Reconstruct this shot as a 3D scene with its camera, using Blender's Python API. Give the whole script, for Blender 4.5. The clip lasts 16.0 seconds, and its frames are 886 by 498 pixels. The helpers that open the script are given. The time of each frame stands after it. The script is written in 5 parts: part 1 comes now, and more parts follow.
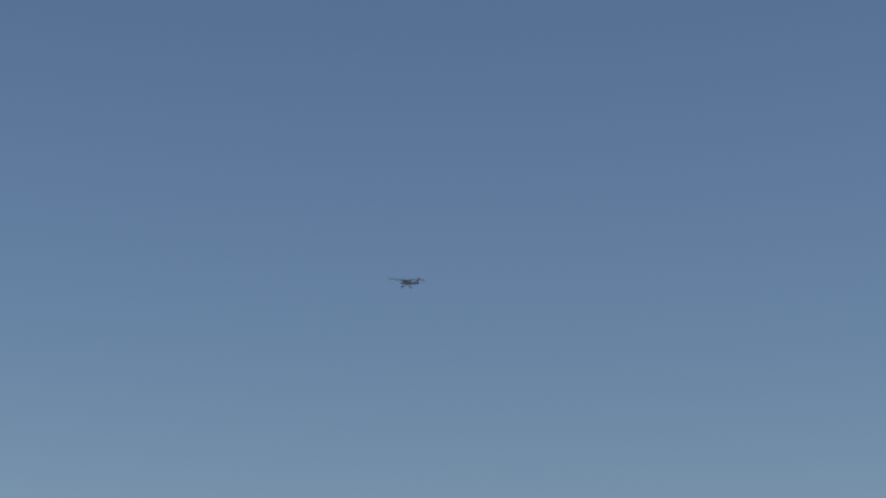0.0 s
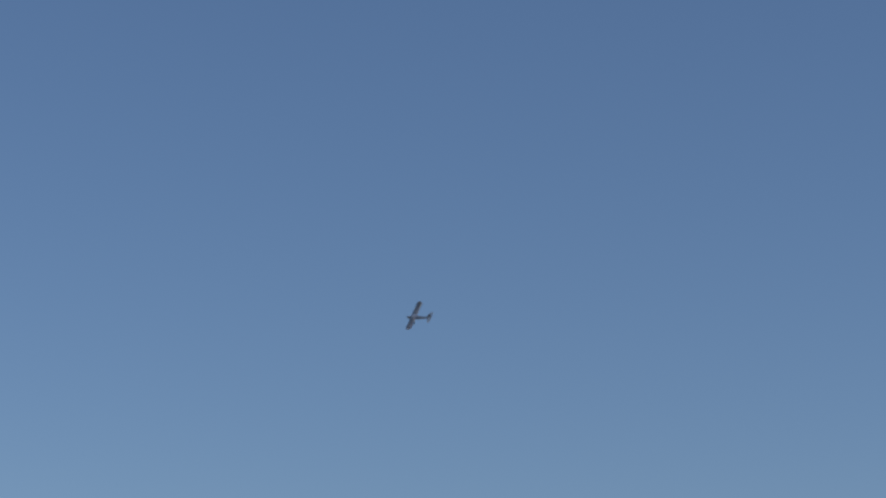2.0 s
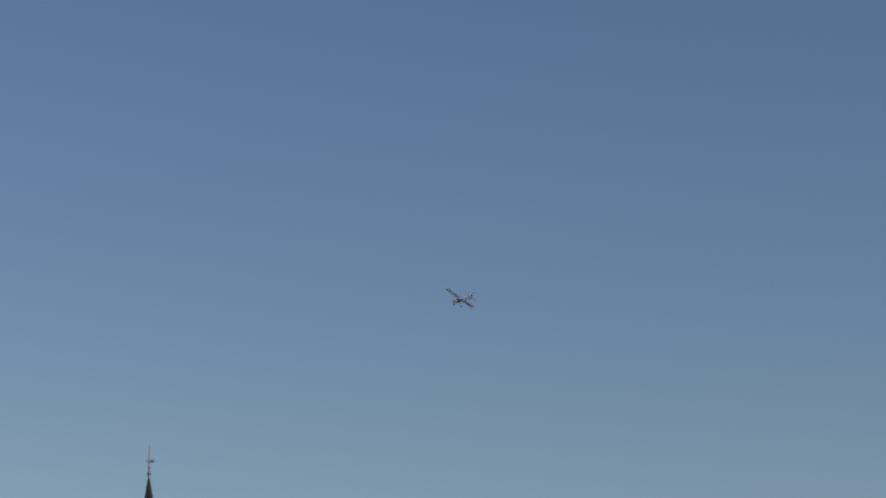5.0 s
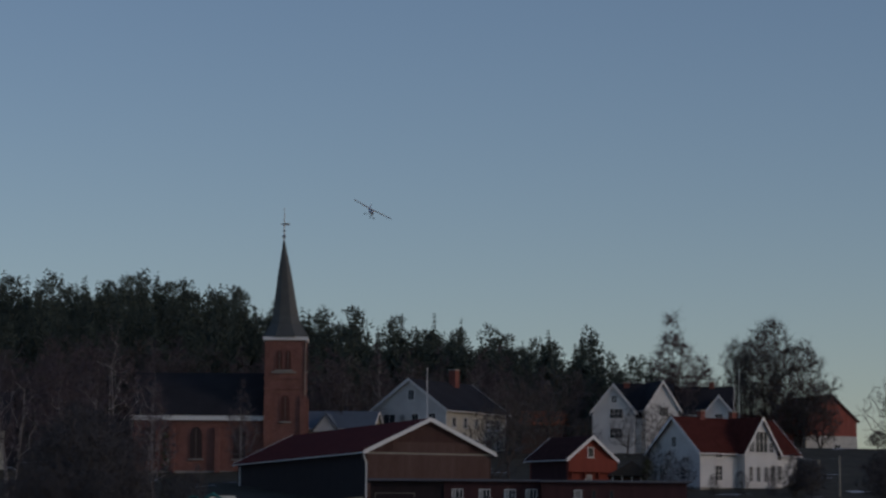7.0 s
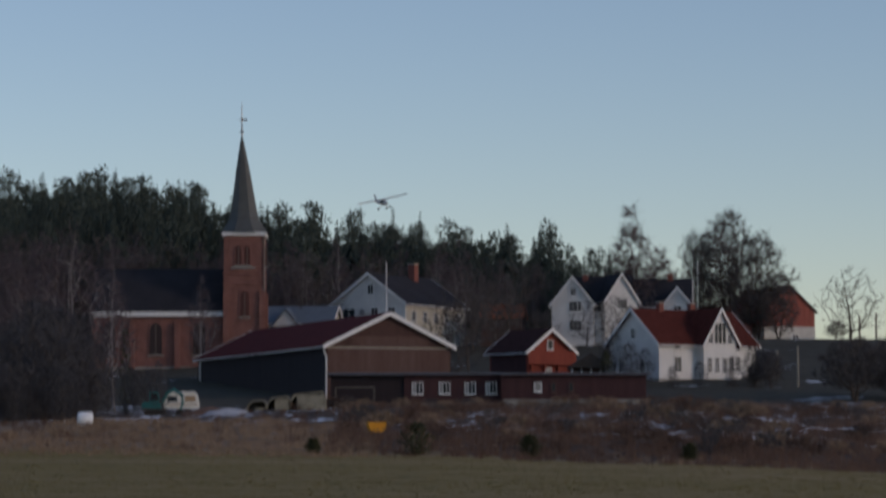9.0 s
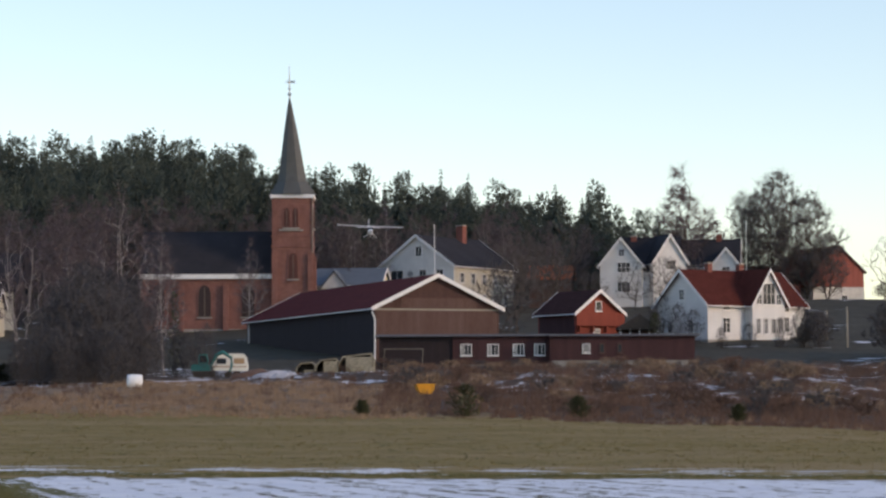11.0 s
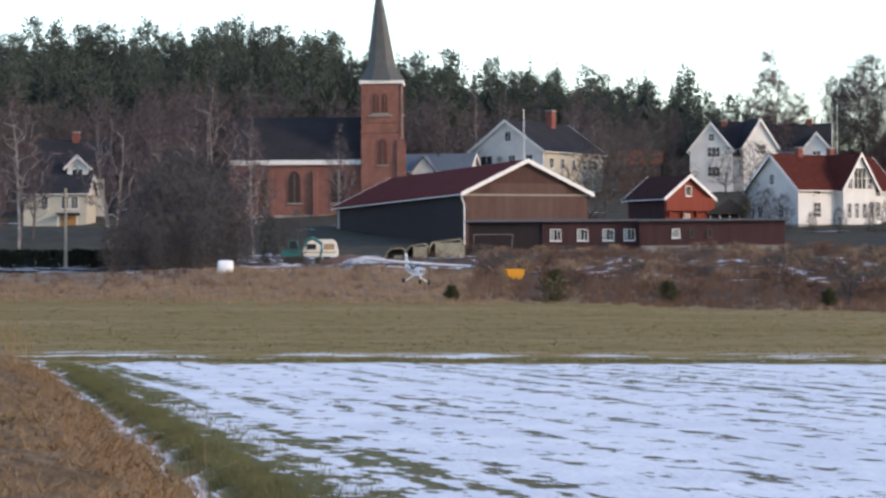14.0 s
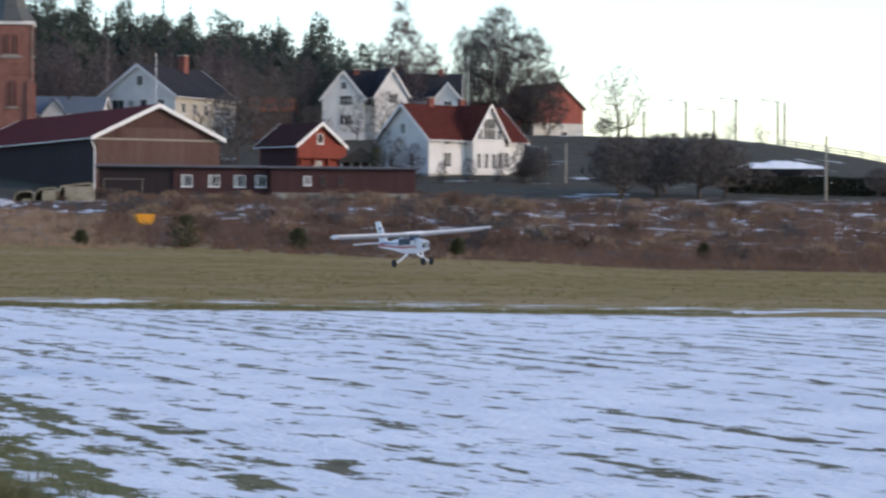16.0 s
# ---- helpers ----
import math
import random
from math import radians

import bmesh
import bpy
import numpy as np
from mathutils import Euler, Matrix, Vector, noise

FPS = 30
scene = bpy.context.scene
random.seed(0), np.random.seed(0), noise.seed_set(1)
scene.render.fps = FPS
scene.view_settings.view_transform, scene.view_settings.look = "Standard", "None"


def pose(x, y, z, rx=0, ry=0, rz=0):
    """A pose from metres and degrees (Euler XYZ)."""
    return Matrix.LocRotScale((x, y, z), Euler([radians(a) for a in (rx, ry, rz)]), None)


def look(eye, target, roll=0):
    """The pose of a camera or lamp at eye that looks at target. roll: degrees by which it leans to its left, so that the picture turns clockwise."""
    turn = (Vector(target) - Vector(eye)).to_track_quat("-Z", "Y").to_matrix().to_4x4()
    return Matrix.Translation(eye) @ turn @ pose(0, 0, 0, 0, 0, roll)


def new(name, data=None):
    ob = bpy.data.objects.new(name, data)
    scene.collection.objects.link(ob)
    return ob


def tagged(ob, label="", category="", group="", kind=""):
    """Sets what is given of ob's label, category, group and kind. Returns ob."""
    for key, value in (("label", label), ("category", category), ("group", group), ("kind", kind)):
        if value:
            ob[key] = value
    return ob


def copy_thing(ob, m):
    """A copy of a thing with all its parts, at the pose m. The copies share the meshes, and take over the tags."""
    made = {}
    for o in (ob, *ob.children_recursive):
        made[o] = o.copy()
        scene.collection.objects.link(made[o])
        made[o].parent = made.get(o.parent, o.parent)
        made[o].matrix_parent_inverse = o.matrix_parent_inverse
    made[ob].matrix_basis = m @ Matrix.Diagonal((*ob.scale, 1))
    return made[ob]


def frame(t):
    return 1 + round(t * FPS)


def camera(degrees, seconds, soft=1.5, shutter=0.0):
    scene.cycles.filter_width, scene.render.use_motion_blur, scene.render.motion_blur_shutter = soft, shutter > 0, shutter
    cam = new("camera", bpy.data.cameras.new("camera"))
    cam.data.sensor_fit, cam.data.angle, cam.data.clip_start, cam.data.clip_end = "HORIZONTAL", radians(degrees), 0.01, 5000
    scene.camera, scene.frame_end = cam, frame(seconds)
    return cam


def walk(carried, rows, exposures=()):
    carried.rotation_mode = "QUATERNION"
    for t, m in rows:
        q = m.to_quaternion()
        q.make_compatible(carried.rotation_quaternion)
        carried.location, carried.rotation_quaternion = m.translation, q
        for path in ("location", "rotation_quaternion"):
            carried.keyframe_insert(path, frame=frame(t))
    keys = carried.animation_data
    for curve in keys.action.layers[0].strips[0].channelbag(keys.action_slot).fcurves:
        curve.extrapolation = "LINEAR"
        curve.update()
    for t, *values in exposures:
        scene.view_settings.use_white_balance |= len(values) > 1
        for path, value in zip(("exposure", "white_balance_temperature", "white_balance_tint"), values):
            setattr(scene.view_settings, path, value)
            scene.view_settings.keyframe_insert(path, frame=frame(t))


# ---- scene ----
# Camera: a long lens on the spot, panned after a model aircraft. Rows: seconds, yaw, pitch, roll.
EYE = (0.0, 0.0, 1.6)
CAMERA = [
    (0, -18.843, 12.721, 0.000),
    (0.5, -17.463, 12.121, 0.000),
    (1, -15.705, 11.632, 0.000),
    (1.5, -12.700, 13.562, 0.000),
    (2, -11.005, 14.349, 0.000),
    (2.5, -8.539, 15.153, 0.000),
    (3, -6.487, 13.377, 0.000),
    (3.5, -3.960, 14.084, 0.000),
    (5.8, -2.65, 9.93, 0.400),
    (6, -2.277, 9.820, 0.412),
    (6.5, -1.747, 7.551, 0.615),
    (7, -0.522, 6.285, 0.409),
    (7.5, -0.118, 6.255, 0.104),
    (8, -0.111, 5.133, 0.307),
    (8.5, -0.408, 5.176, 0.128),
    (9, -1.380, 4.117, -0.130),
    (9.2, -1.300, 3.360, -0.171),
    (11.3, -0.176, 3.335, -0.425),
    (11.5, -0.015, 3.293, -0.534),
    (12, 0.535, 2.401, -0.186),
    (12.5, 1.855, 2.107, -0.233),
    (13, 2.610, 1.716, -0.241),
    (13.5, 2.105, 1.161, -0.336),
    (14, 1.454, 0.998, -0.346),
    (14.5, -0.000, 0.451, -0.442),
    (15, -2.560, 0.174, -0.148),
    (15.5, -4.138, 0.009, 0.267),
    (16, -6.098, -0.092, 0.391),
]
cam = camera(18.0, 16.0, soft=2.5, shutter=0.4)


def aim(yaw, pitch, roll):
    return pose(*EYE, 0, 0, yaw) @ pose(0, 0, 0, 90 + pitch) @ pose(0, 0, 0, 0, 0, roll)


EXPOSURES = [(0.0, -0.6, 6300, 18), (1.5, -0.52, 6000, 17), (3.5, -0.45, 6050, 18), (6.0, -0.88, 6500, 18), (7.0, -0.82, 6700, 18), (7.5, -0.66, 6750, 18), (8.0, -0.48, 6800, 19), (8.5, -0.28, 6900, 20), (9.0, -0.14, 7000, 20), (11.3, 1.12, 7900, 20), (12.0, 1.38, 7800, 19), (12.5, 1.5, 7700, 18), (14.0, 1.54, 7600, 18), (15.0, 1.5, 7400, 16), (16.0, 1.3, 7100, 16)]
walk(cam, [(t, aim(yaw, pitch, roll)) for t, yaw, pitch, roll in CAMERA], EXPOSURES)

# ---- light: a pale evening sky and a low, veiled sun behind the camera ----
SUN_ELEVATION, SUN_BEARING = 19.0, 114.0     # bearing clockwise from the view ahead
world = bpy.data.worlds.new("evening_sky")
scene.world = world
world.use_nodes = True
wn = world.node_tree
sky = wn.nodes.new("ShaderNodeTexSky")
sky.sky_type, sky.sun_disc = "NISHITA", False
sky.sun_elevation, sky.sun_rotation = radians(SUN_ELEVATION), radians(SUN_BEARING)
sky.air_density, sky.dust_density, sky.ozone_density = 1.0, 0.2, 3.0
wn.links.new(sky.outputs[0], wn.nodes["Background"].inputs[0])
wn.nodes["Background"].inputs[1].default_value = 0.12

lamp = bpy.data.lights.new("sun", "SUN")
lamp.energy, lamp.angle, lamp.color = 0.8, radians(10), (1.0, 0.8, 0.6)
sun = new("sun", lamp)
sb, se = radians(SUN_BEARING), radians(SUN_ELEVATION)
sun.matrix_world = look((math.sin(sb) * math.cos(se) * 500, math.cos(sb) * math.cos(se) * 500, math.sin(se) * 500), (0, 0, 0))


# ---- materials ----
def mat(name, color, rough=0.8, vary=0.25, scale=2.0, fine=14.0, bump=0.2, metal=0.0, island=0.0, stripes=None, second=None, spec=0.3):
    """Base colour broken up by a broad and a fine noise; stripes=(axis, width, shade of the joints): boards or courses; second: colour of the stains."""
    m = bpy.data.materials.new(name)
    m.use_nodes = True
    n, l = m.node_tree.nodes, m.node_tree.links
    b = n["Principled BSDF"]
    b.inputs["Roughness"].default_value, b.inputs["Metallic"].default_value = rough, metal
    b.inputs["Specular IOR Level"].default_value = spec
    co = n.new("ShaderNodeTexCoord")
    big, small = n.new("ShaderNodeTexNoise"), n.new("ShaderNodeTexNoise")
    big.inputs["Scale"].default_value, small.inputs["Scale"].default_value = scale, fine
    big.inputs["Detail"].default_value = small.inputs["Detail"].default_value = 4
    where = co.outputs["Object"]
    if stripes and stripes[0] != "Z":             # boards and sheets weather in streaks down their length
        down = n.new("ShaderNodeMapping")
        down.inputs["Scale"].default_value = (4.0, 4.0, 0.35)
        l.new(where, down.inputs[0])
        where = down.outputs[0]
    for q in (big, small):
        l.new(where, q.inputs["Vector"])
    add = n.new("ShaderNodeMath")
    add.operation = "ADD"
    l.new(big.outputs[0], add.inputs[0])
    l.new(small.outputs[0], add.inputs[1])
    last = add
    if island:
        g = n.new("ShaderNodeNewGeometry")
        k = n.new("ShaderNodeMath")
        k.operation, k.inputs[1].default_value = "MULTIPLY_ADD", island
        l.new(g.outputs["Random Per Island"], k.inputs[0])
        l.new(add.outputs[0], k.inputs[2])
        last = k
    ramp = n.new("ShaderNodeMapRange")
    ramp.inputs[1].default_value, ramp.inputs[2].default_value = 0.6, 1.4 + island
    l.new(last.outputs[0], ramp.inputs[0])
    mix = n.new("ShaderNodeMix")
    mix.data_type = "RGBA"
    lo = second or tuple(c * (1 - vary) for c in color)
    hi = tuple(min(1, c * (1 + vary)) for c in color)
    mix.inputs[6].default_value, mix.inputs[7].default_value = (*lo, 1), (*hi, 1)
    l.new(ramp.outputs[0], mix.inputs[0])
    col = mix.outputs[2]
    height = small.outputs[0]
    if stripes:
        w = n.new("ShaderNodeTexWave")
        w.bands_direction, w.wave_profile = stripes[0], "SAW"
        w.inputs["Scale"].default_value = 0.314 / stripes[1]
        w.inputs["Distortion"].default_value = 0.15
        l.new(co.outputs["Object"], w.inputs["Vector"])
        dark = n.new("ShaderNodeMix")
        dark.data_type, dark.blend_type = "RGBA", "MULTIPLY"
        dark.inputs[7].default_value = (*stripes[2], 1) if len(stripes) > 2 else (0.72, 0.7, 0.7, 1)
        l.new(w.outputs["Fac"], dark.inputs[0])
        l.new(col, dark.inputs[6])
        col, height = dark.outputs[2], w.outputs["Fac"]
    l.new(col, b.inputs["Base Color"])
    if bump:
        bp = n.new("ShaderNodeBump")
        bp.inputs["Strength"].default_value, bp.inputs["Distance"].default_value = bump, 0.02
        l.new(height, bp.inputs["Height"])
        l.new(bp.outputs[0], b.inputs["Normal"])
    return m


def brick_mat(name, color):
    m = mat(name, color, 0.9, 0.3, 0.6, 9.0, 0.1, second=tuple(c * 0.6 for c in color))
    n, l = m.node_tree.nodes, m.node_tree.links
    b = n["Principled BSDF"]
    src = b.inputs["Base Color"].links[0].from_socket
    br = n.new("ShaderNodeTexBrick")
    br.inputs["Scale"].default_value = 1.0
    br.inputs["Brick Width"].default_value, br.inputs["Row Height"].default_value = 0.25, 0.08
    br.inputs["Mortar Size"].default_value = 0.006
    br.inputs["Color1"].default_value, br.inputs["Color2"].default_value = (1, 1, 1, 1), (0.75, 0.72, 0.7, 1)
    br.inputs["Mortar"].default_value = (1.1, 1.2, 1.3, 1)
    co = n.new("ShaderNodeTexCoord")
    sw = n.new("ShaderNodeMapping")
    sw.inputs["Rotation"].default_value = (radians(90), 0, 0)
    l.new(co.outputs["Object"], sw.inputs[0])
    l.new(sw.outputs[0], br.inputs["Vector"])
    mx = n.new("ShaderNodeMix")
    mx.data_type, mx.blend_type = "RGBA", "MULTIPLY"
    mx.inputs[0].default_value = 1.0
    l.new(src, mx.inputs[6])
    l.new(br.outputs[0], mx.inputs[7])
    l.new(mx.outputs[2], b.inputs["Base Color"])
    return m


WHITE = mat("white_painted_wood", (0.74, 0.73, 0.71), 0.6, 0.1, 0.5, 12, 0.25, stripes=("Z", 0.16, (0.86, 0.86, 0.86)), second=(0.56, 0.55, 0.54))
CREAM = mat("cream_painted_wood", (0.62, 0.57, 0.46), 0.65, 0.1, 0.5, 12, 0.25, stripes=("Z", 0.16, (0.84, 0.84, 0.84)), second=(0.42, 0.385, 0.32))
TRIM = mat("white_trim_paint", (0.78, 0.76, 0.74), 0.55, 0.1, 1.5, 30, 0.05)
BARN_RED = mat("faded_red_boards", (0.105, 0.062, 0.053), 0.9, 0.3, 0.35, 6, 0.4, stripes=("X", 0.22), second=(0.075, 0.042, 0.036), spec=0.1)
BARN_DARK = mat("dark_barn_boards", (0.024, 0.019, 0.025), 0.8, 0.3, 0.4, 6, 0.3, stripes=("Y", 0.2))
SHED_RED = mat("red_ochre_boards", (0.26, 0.055, 0.035), 0.8, 0.25, 0.5, 8, 0.3, stripes=("X", 0.16))
LOW_RED = mat("dark_red_boards", (0.078, 0.035, 0.036), 0.85, 0.3, 0.5, 8, 0.3, stripes=("X", 0.16))
ROOF_RED = mat("red_roof_sheet", (0.15, 0.032, 0.03), 0.95, 0.25, 0.25, 5, 0.3, stripes=("Y", 0.3), second=(0.1, 0.026, 0.026), spec=0.05)
ROOF_TILE = mat("red_clay_tiles", (0.105, 0.031, 0.025), 0.95, 0.3, 0.4, 6, 0.4, stripes=("Y", 0.25), spec=0.05)
ROOF_DARK = mat("dark_slate", (0.036, 0.036, 0.042), 0.85, 0.3, 0.4, 6, 0.3, stripes=("Z", 0.25), spec=0.1)
ROOF_BLUE = mat("grey_blue_sheet", (0.14, 0.17, 0.2), 0.5, 0.2, 0.3, 6, 0.2, stripes=("Y", 0.3))
SPIRE = mat("weathered_spire_slate", (0.1, 0.105, 0.1), 0.6, 0.25, 0.5, 7, 0.3, stripes=("Z", 0.25))
BRICK = brick_mat("red_church_brick", (0.25, 0.113, 0.09))
CHIMNEY = brick_mat("chimney_brick", (0.25, 0.09, 0.07))
STONE = mat("pale_foundation_stone", (0.3, 0.28, 0.25), 0.9, 0.3, 1.0, 9, 0.4)
GLASS = mat("window_glass", (0.03, 0.035, 0.04), 0.25, 0.3, 1.0, 3, 0, spec=0.25)
ROOF_BROWN = mat("brown_roof_boards", (0.07, 0.032, 0.03), 0.95, 0.3, 0.4, 6, 0.3, stripes=("Y", 0.25), spec=0.05)
DRY = mat("matted_dry_grass", (0.37, 0.25, 0.165), 0.95, 0.35, 0.25, 4, 0, island=0.7, second=(0.12, 0.084, 0.06))
CURTAIN = mat("pale_window_pane", (0.24, 0.235, 0.225), 0.3, 0.25, 2.0, 6, 0, spec=0.6)
METAL = mat("grey_metal", (0.3, 0.3, 0.31), 0.45, 0.2, 2, 20, 0.1, metal=0.6)
POLE = mat("weathered_pole_wood", (0.3, 0.27, 0.22), 0.85, 0.3, 1.5, 12, 0.3)
BARK = mat("dark_bark", (0.085, 0.068, 0.058), 0.9, 0.35, 1.5, 10, 0.4)
TWIG = mat("bare_twigs", (0.105, 0.08, 0.086), 0.9, 0.3, 0.5, 6, 0, island=0.4)
TWIG_GREY = mat("grey_twigs", (0.074, 0.071, 0.077), 0.9, 0.3, 0.5, 6, 0, island=0.4)
TWIG_DARK = mat("dark_twigs", (0.105, 0.093, 0.09), 0.9, 0.3, 0.5, 6, 0, island=0.4)
BIRCH = mat("birch_bark", (0.3, 0.27, 0.26), 0.85, 0.5, 1.2, 5, 0.3, second=(0.09, 0.075, 0.075))
GREY_BARK = mat("grey_brown_bark", (0.14, 0.115, 0.112), 0.9, 0.4, 1.2, 6, 0.3, second=(0.07, 0.056, 0.056))
NEEDLE = mat("dark_conifer_needles", (0.058, 0.074, 0.06), 0.9, 0.4, 0.08, 2, 0, island=0.35, second=(0.04, 0.05, 0.042))
SHRUB = mat("green_conifer_shrub", (0.09, 0.095, 0.052), 0.9, 0.4, 0.6, 6, 0, island=0.6)
STRAW = mat("dry_straw", (0.45, 0.27, 0.135), 0.95, 0.3, 0.9, 4, 0, island=0.6, second=(0.08, 0.052, 0.032))
SCRUB = mat("brown_scrub", (0.175, 0.104, 0.074), 0.95, 0.4, 0.16, 3, 0, island=0.7, second=(0.055, 0.034, 0.029))
SNOW = mat("old_snow", (0.78, 0.8, 0.84), 0.7, 0.1, 0.8, 12, 0.3)
PLASTIC = mat("white_bale_wrap", (0.82, 0.82, 0.82), 0.35, 0.05, 2, 20, 0.1)


def land_mat():
    """Snow field with bare furrows, then meadow, then dry grass and brown scrub soil; lawn among the houses."""
    m = bpy.data.materials.new("land")
    m.use_nodes = True
    n, l = m.node_tree.nodes, m.node_tree.links
    b = n["Principled BSDF"]
    b.inputs["Roughness"].default_value = 0.9
    b.inputs["Specular IOR Level"].default_value = 0.15
    geo = n.new("ShaderNodeNewGeometry")
    sep = n.new("ShaderNodeSeparateXYZ")
    l.new(geo.outputs["Position"], sep.inputs[0])
    X, Y = sep.outputs[0], sep.outputs[1]

    def f(op, a, b_=None, c=None, clamp=False):
        k = n.new("ShaderNodeMath")
        k.operation, k.use_clamp = op, clamp
        for i, v in enumerate((a, b_, c)):
            if v is None:
                continue
            if isinstance(v, (int, float)):
                k.inputs[i].default_value = v
            else:
                l.new(v, k.inputs[i])
        return k.outputs[0]

    def noise_at(scale, stretch=(1, 1, 1), turn=0.0, detail=4.0, rough=0.55):
        mp = n.new("ShaderNodeMapping")
        mp.vector_type = "POINT"
        mp.inputs["Rotation"].default_value = (0, 0, radians(turn))
        l.new(geo.outputs["Position"], mp.inputs[0])
        m2 = n.new("ShaderNodeMapping")
        m2.inputs["Scale"].default_value = stretch
        l.new(mp.outputs[0], m2.inputs[0])
        t = n.new("ShaderNodeTexNoise")
        t.inputs["Scale"].default_value, t.inputs["Detail"].default_value, t.inputs["Roughness"].default_value = scale, detail, rough
        l.new(m2.outputs[0], t.inputs["Vector"])
        return t.outputs[0]

    def step(v, lo, hi):
        r = n.new("ShaderNodeMapRange")
        r.interpolation_type = "SMOOTHSTEP"
        r.inputs[1].default_value, r.inputs[2].default_value = lo, hi
        l.new(v, r.inputs[0])
        return r.outputs[0]

    def blend(fac, a, c):
        k = n.new("ShaderNodeMix")
        k.data_type = "RGBA"
        l.new(fac, k.inputs[0])
        for i, v in ((6, a), (7, c)):
            if isinstance(v, tuple):
                k.inputs[i].default_value = (*v, 1)
            else:
                l.new(v, k.inputs[i])
        return k.outputs[2]

    broad, mid, fine = noise_at(0.06), noise_at(0.5), noise_at(6.0)
    rows = noise_at(1.0, (2.6, 0.75, 1), -13.5, 7.0, 0.68)     # furrows lean to the left going away
    rows2 = noise_at(1.0, (1.5, 0.06, 1), -12.0, 3.0)
    grass = blend(step(mid, 0.35, 0.65), (0.2, 0.143, 0.046), (0.285, 0.195, 0.073))
    grass = blend(step(fine, 0.3, 0.75), grass, (0.215, 0.155, 0.05))
    band = noise_at(0.1, (0.3, 1.0, 1), 0, 4.0)
    grass = blend(step(band, 0.45, 0.65), grass, (0.29, 0.2, 0.09))
    verge = blend(step(fine, 0.3, 0.7), (0.1, 0.1, 0.034), (0.18, 0.16, 0.066))
    dry = blend(step(mid, 0.35, 0.65), (0.16, 0.11, 0.075), (0.27, 0.19, 0.125))
    soil = blend(step(mid, 0.35, 0.65), (0.055, 0.041, 0.034), (0.1, 0.07, 0.052))
    lawn = blend(step(mid, 0.3, 0.7), (0.05, 0.044, 0.033), (0.08, 0.071, 0.05))
    snow = blend(step(mid, 0.3, 0.7), (0.7, 0.73, 0.78), (0.82, 0.84, 0.87))
    stub = blend(step(fine, 0.35, 0.65), (0.085, 0.078, 0.042), (0.16, 0.14, 0.085))
    # the snow lies right of the field's margin and this side of its headland
    margin = f("ADD", X, f("MULTIPLY", Y, 0.2))                 # grows to the right across the furrows
    margin = f("ADD", margin, f("MULTIPLY", f("SUBTRACT", rows2, 0.5), 2.6))
    far_edge = f("ADD", Y, f("MULTIPLY", f("SUBTRACT", mid, 0.5), 8.0))
    far_edge = f("ADD", far_edge, f("MULTIPLY", X, 0.35))
    cover = f("MULTIPLY", step(margin, 1.7, 4.9), f("SUBTRACT", 1.0, step(far_edge, 66.5, 68.5)))
    thin = f("ADD", f("MULTIPLY", rows, 0.54), f("MULTIPLY", rows2, 0.24))
    thin = f("ADD", thin, f("MULTIPLY", f("SUBTRACT", noise_at(0.16, (1.0, 0.4, 1), -13.5, 3.0), 0.5), 0.16))
    thin = f("ADD", thin, f("MULTIPLY", noise_at(5.0, (1.0, 0.45, 1), -13.5, 4.0, 0.6), 0.24))
    furrow = f("SINE", f("ADD", f("MULTIPLY", f("ADD", X, f("MULTIPLY", Y, 0.235)), 6.6), f("MULTIPLY", mid, 5.0)))
    thin = f("ADD", thin, f("MULTIPLY", furrow, 0.024))
    lying = step(f("ADD", thin, f("MULTIPLY", f("SUBTRACT", cover, 1.0), 0.13)), 0.44, 0.482)
    second = f("MULTIPLY", step(noise_at(0.7, (0.45, 0.6, 1), 0, 6, 0.65), 0.5, 0.56),
               f("MULTIPLY", step(far_edge, 69.5, 71.5), f("SUBTRACT", 1.0, step(far_edge, 74.0, 80.0))))
    near = blend(f("MULTIPLY", lying, step(cover, 0.01, 0.06)), blend(step(margin, 3.2, 5.5), verge, stub), snow)
    lane = f("ADD", X, f("MULTIPLY", Y, 0.2))
    ditch = f("MULTIPLY", step(lane, 1.85, 2.0), f("SUBTRACT", 1.0, step(lane, 2.2, 2.35)))
    near = blend(f("MULTIPLY", ditch, step(rows, 0.47, 0.54)), near, snow)
    near = blend(step(f("ADD", lane, f("MULTIPLY", mid, 0.3)), 2.0, 1.85), near, blend(step(fine, 0.35, 0.65), (0.1, 0.064, 0.038), (0.22, 0.145, 0.08)))
    base = blend(step(far_edge, 66.5, 69.0), near, grass)
    base = blend(second, base, snow)
    hedge = f("ADD", f("ADD", Y, f("MULTIPLY", X, 0.25)), f("MULTIPLY", f("SUBTRACT", mid, 0.5), 14.0))
    base = blend(step(hedge, 168.0, 178.0), base, dry)
    east = f("ADD", X, f("MULTIPLY", f("SUBTRACT", broad, 0.5), 20.0))
    base = blend(f("MULTIPLY", step(hedge, 172.0, 182.0), step(east, -9.0, 3.0)), base, soil)
    base = blend(step(hedge, 205.0, 225.0), base, soil)
    base = blend(f("MULTIPLY", step(hedge, 205.0, 215.0), step(noise_at(0.5, (0.7, 1.2, 1), 0, 5), 0.555, 0.59)), base, snow)
    base = blend(step(f("ADD", Y, f("MULTIPLY", broad, 10.0)), 284.0, 292.0), base, lawn)
    base = blend(f("MULTIPLY", step(Y, 270.0, 290.0), step(noise_at(0.2, (0.5, 1.2, 1), 0, 5), 0.65, 0.69)), base, snow)
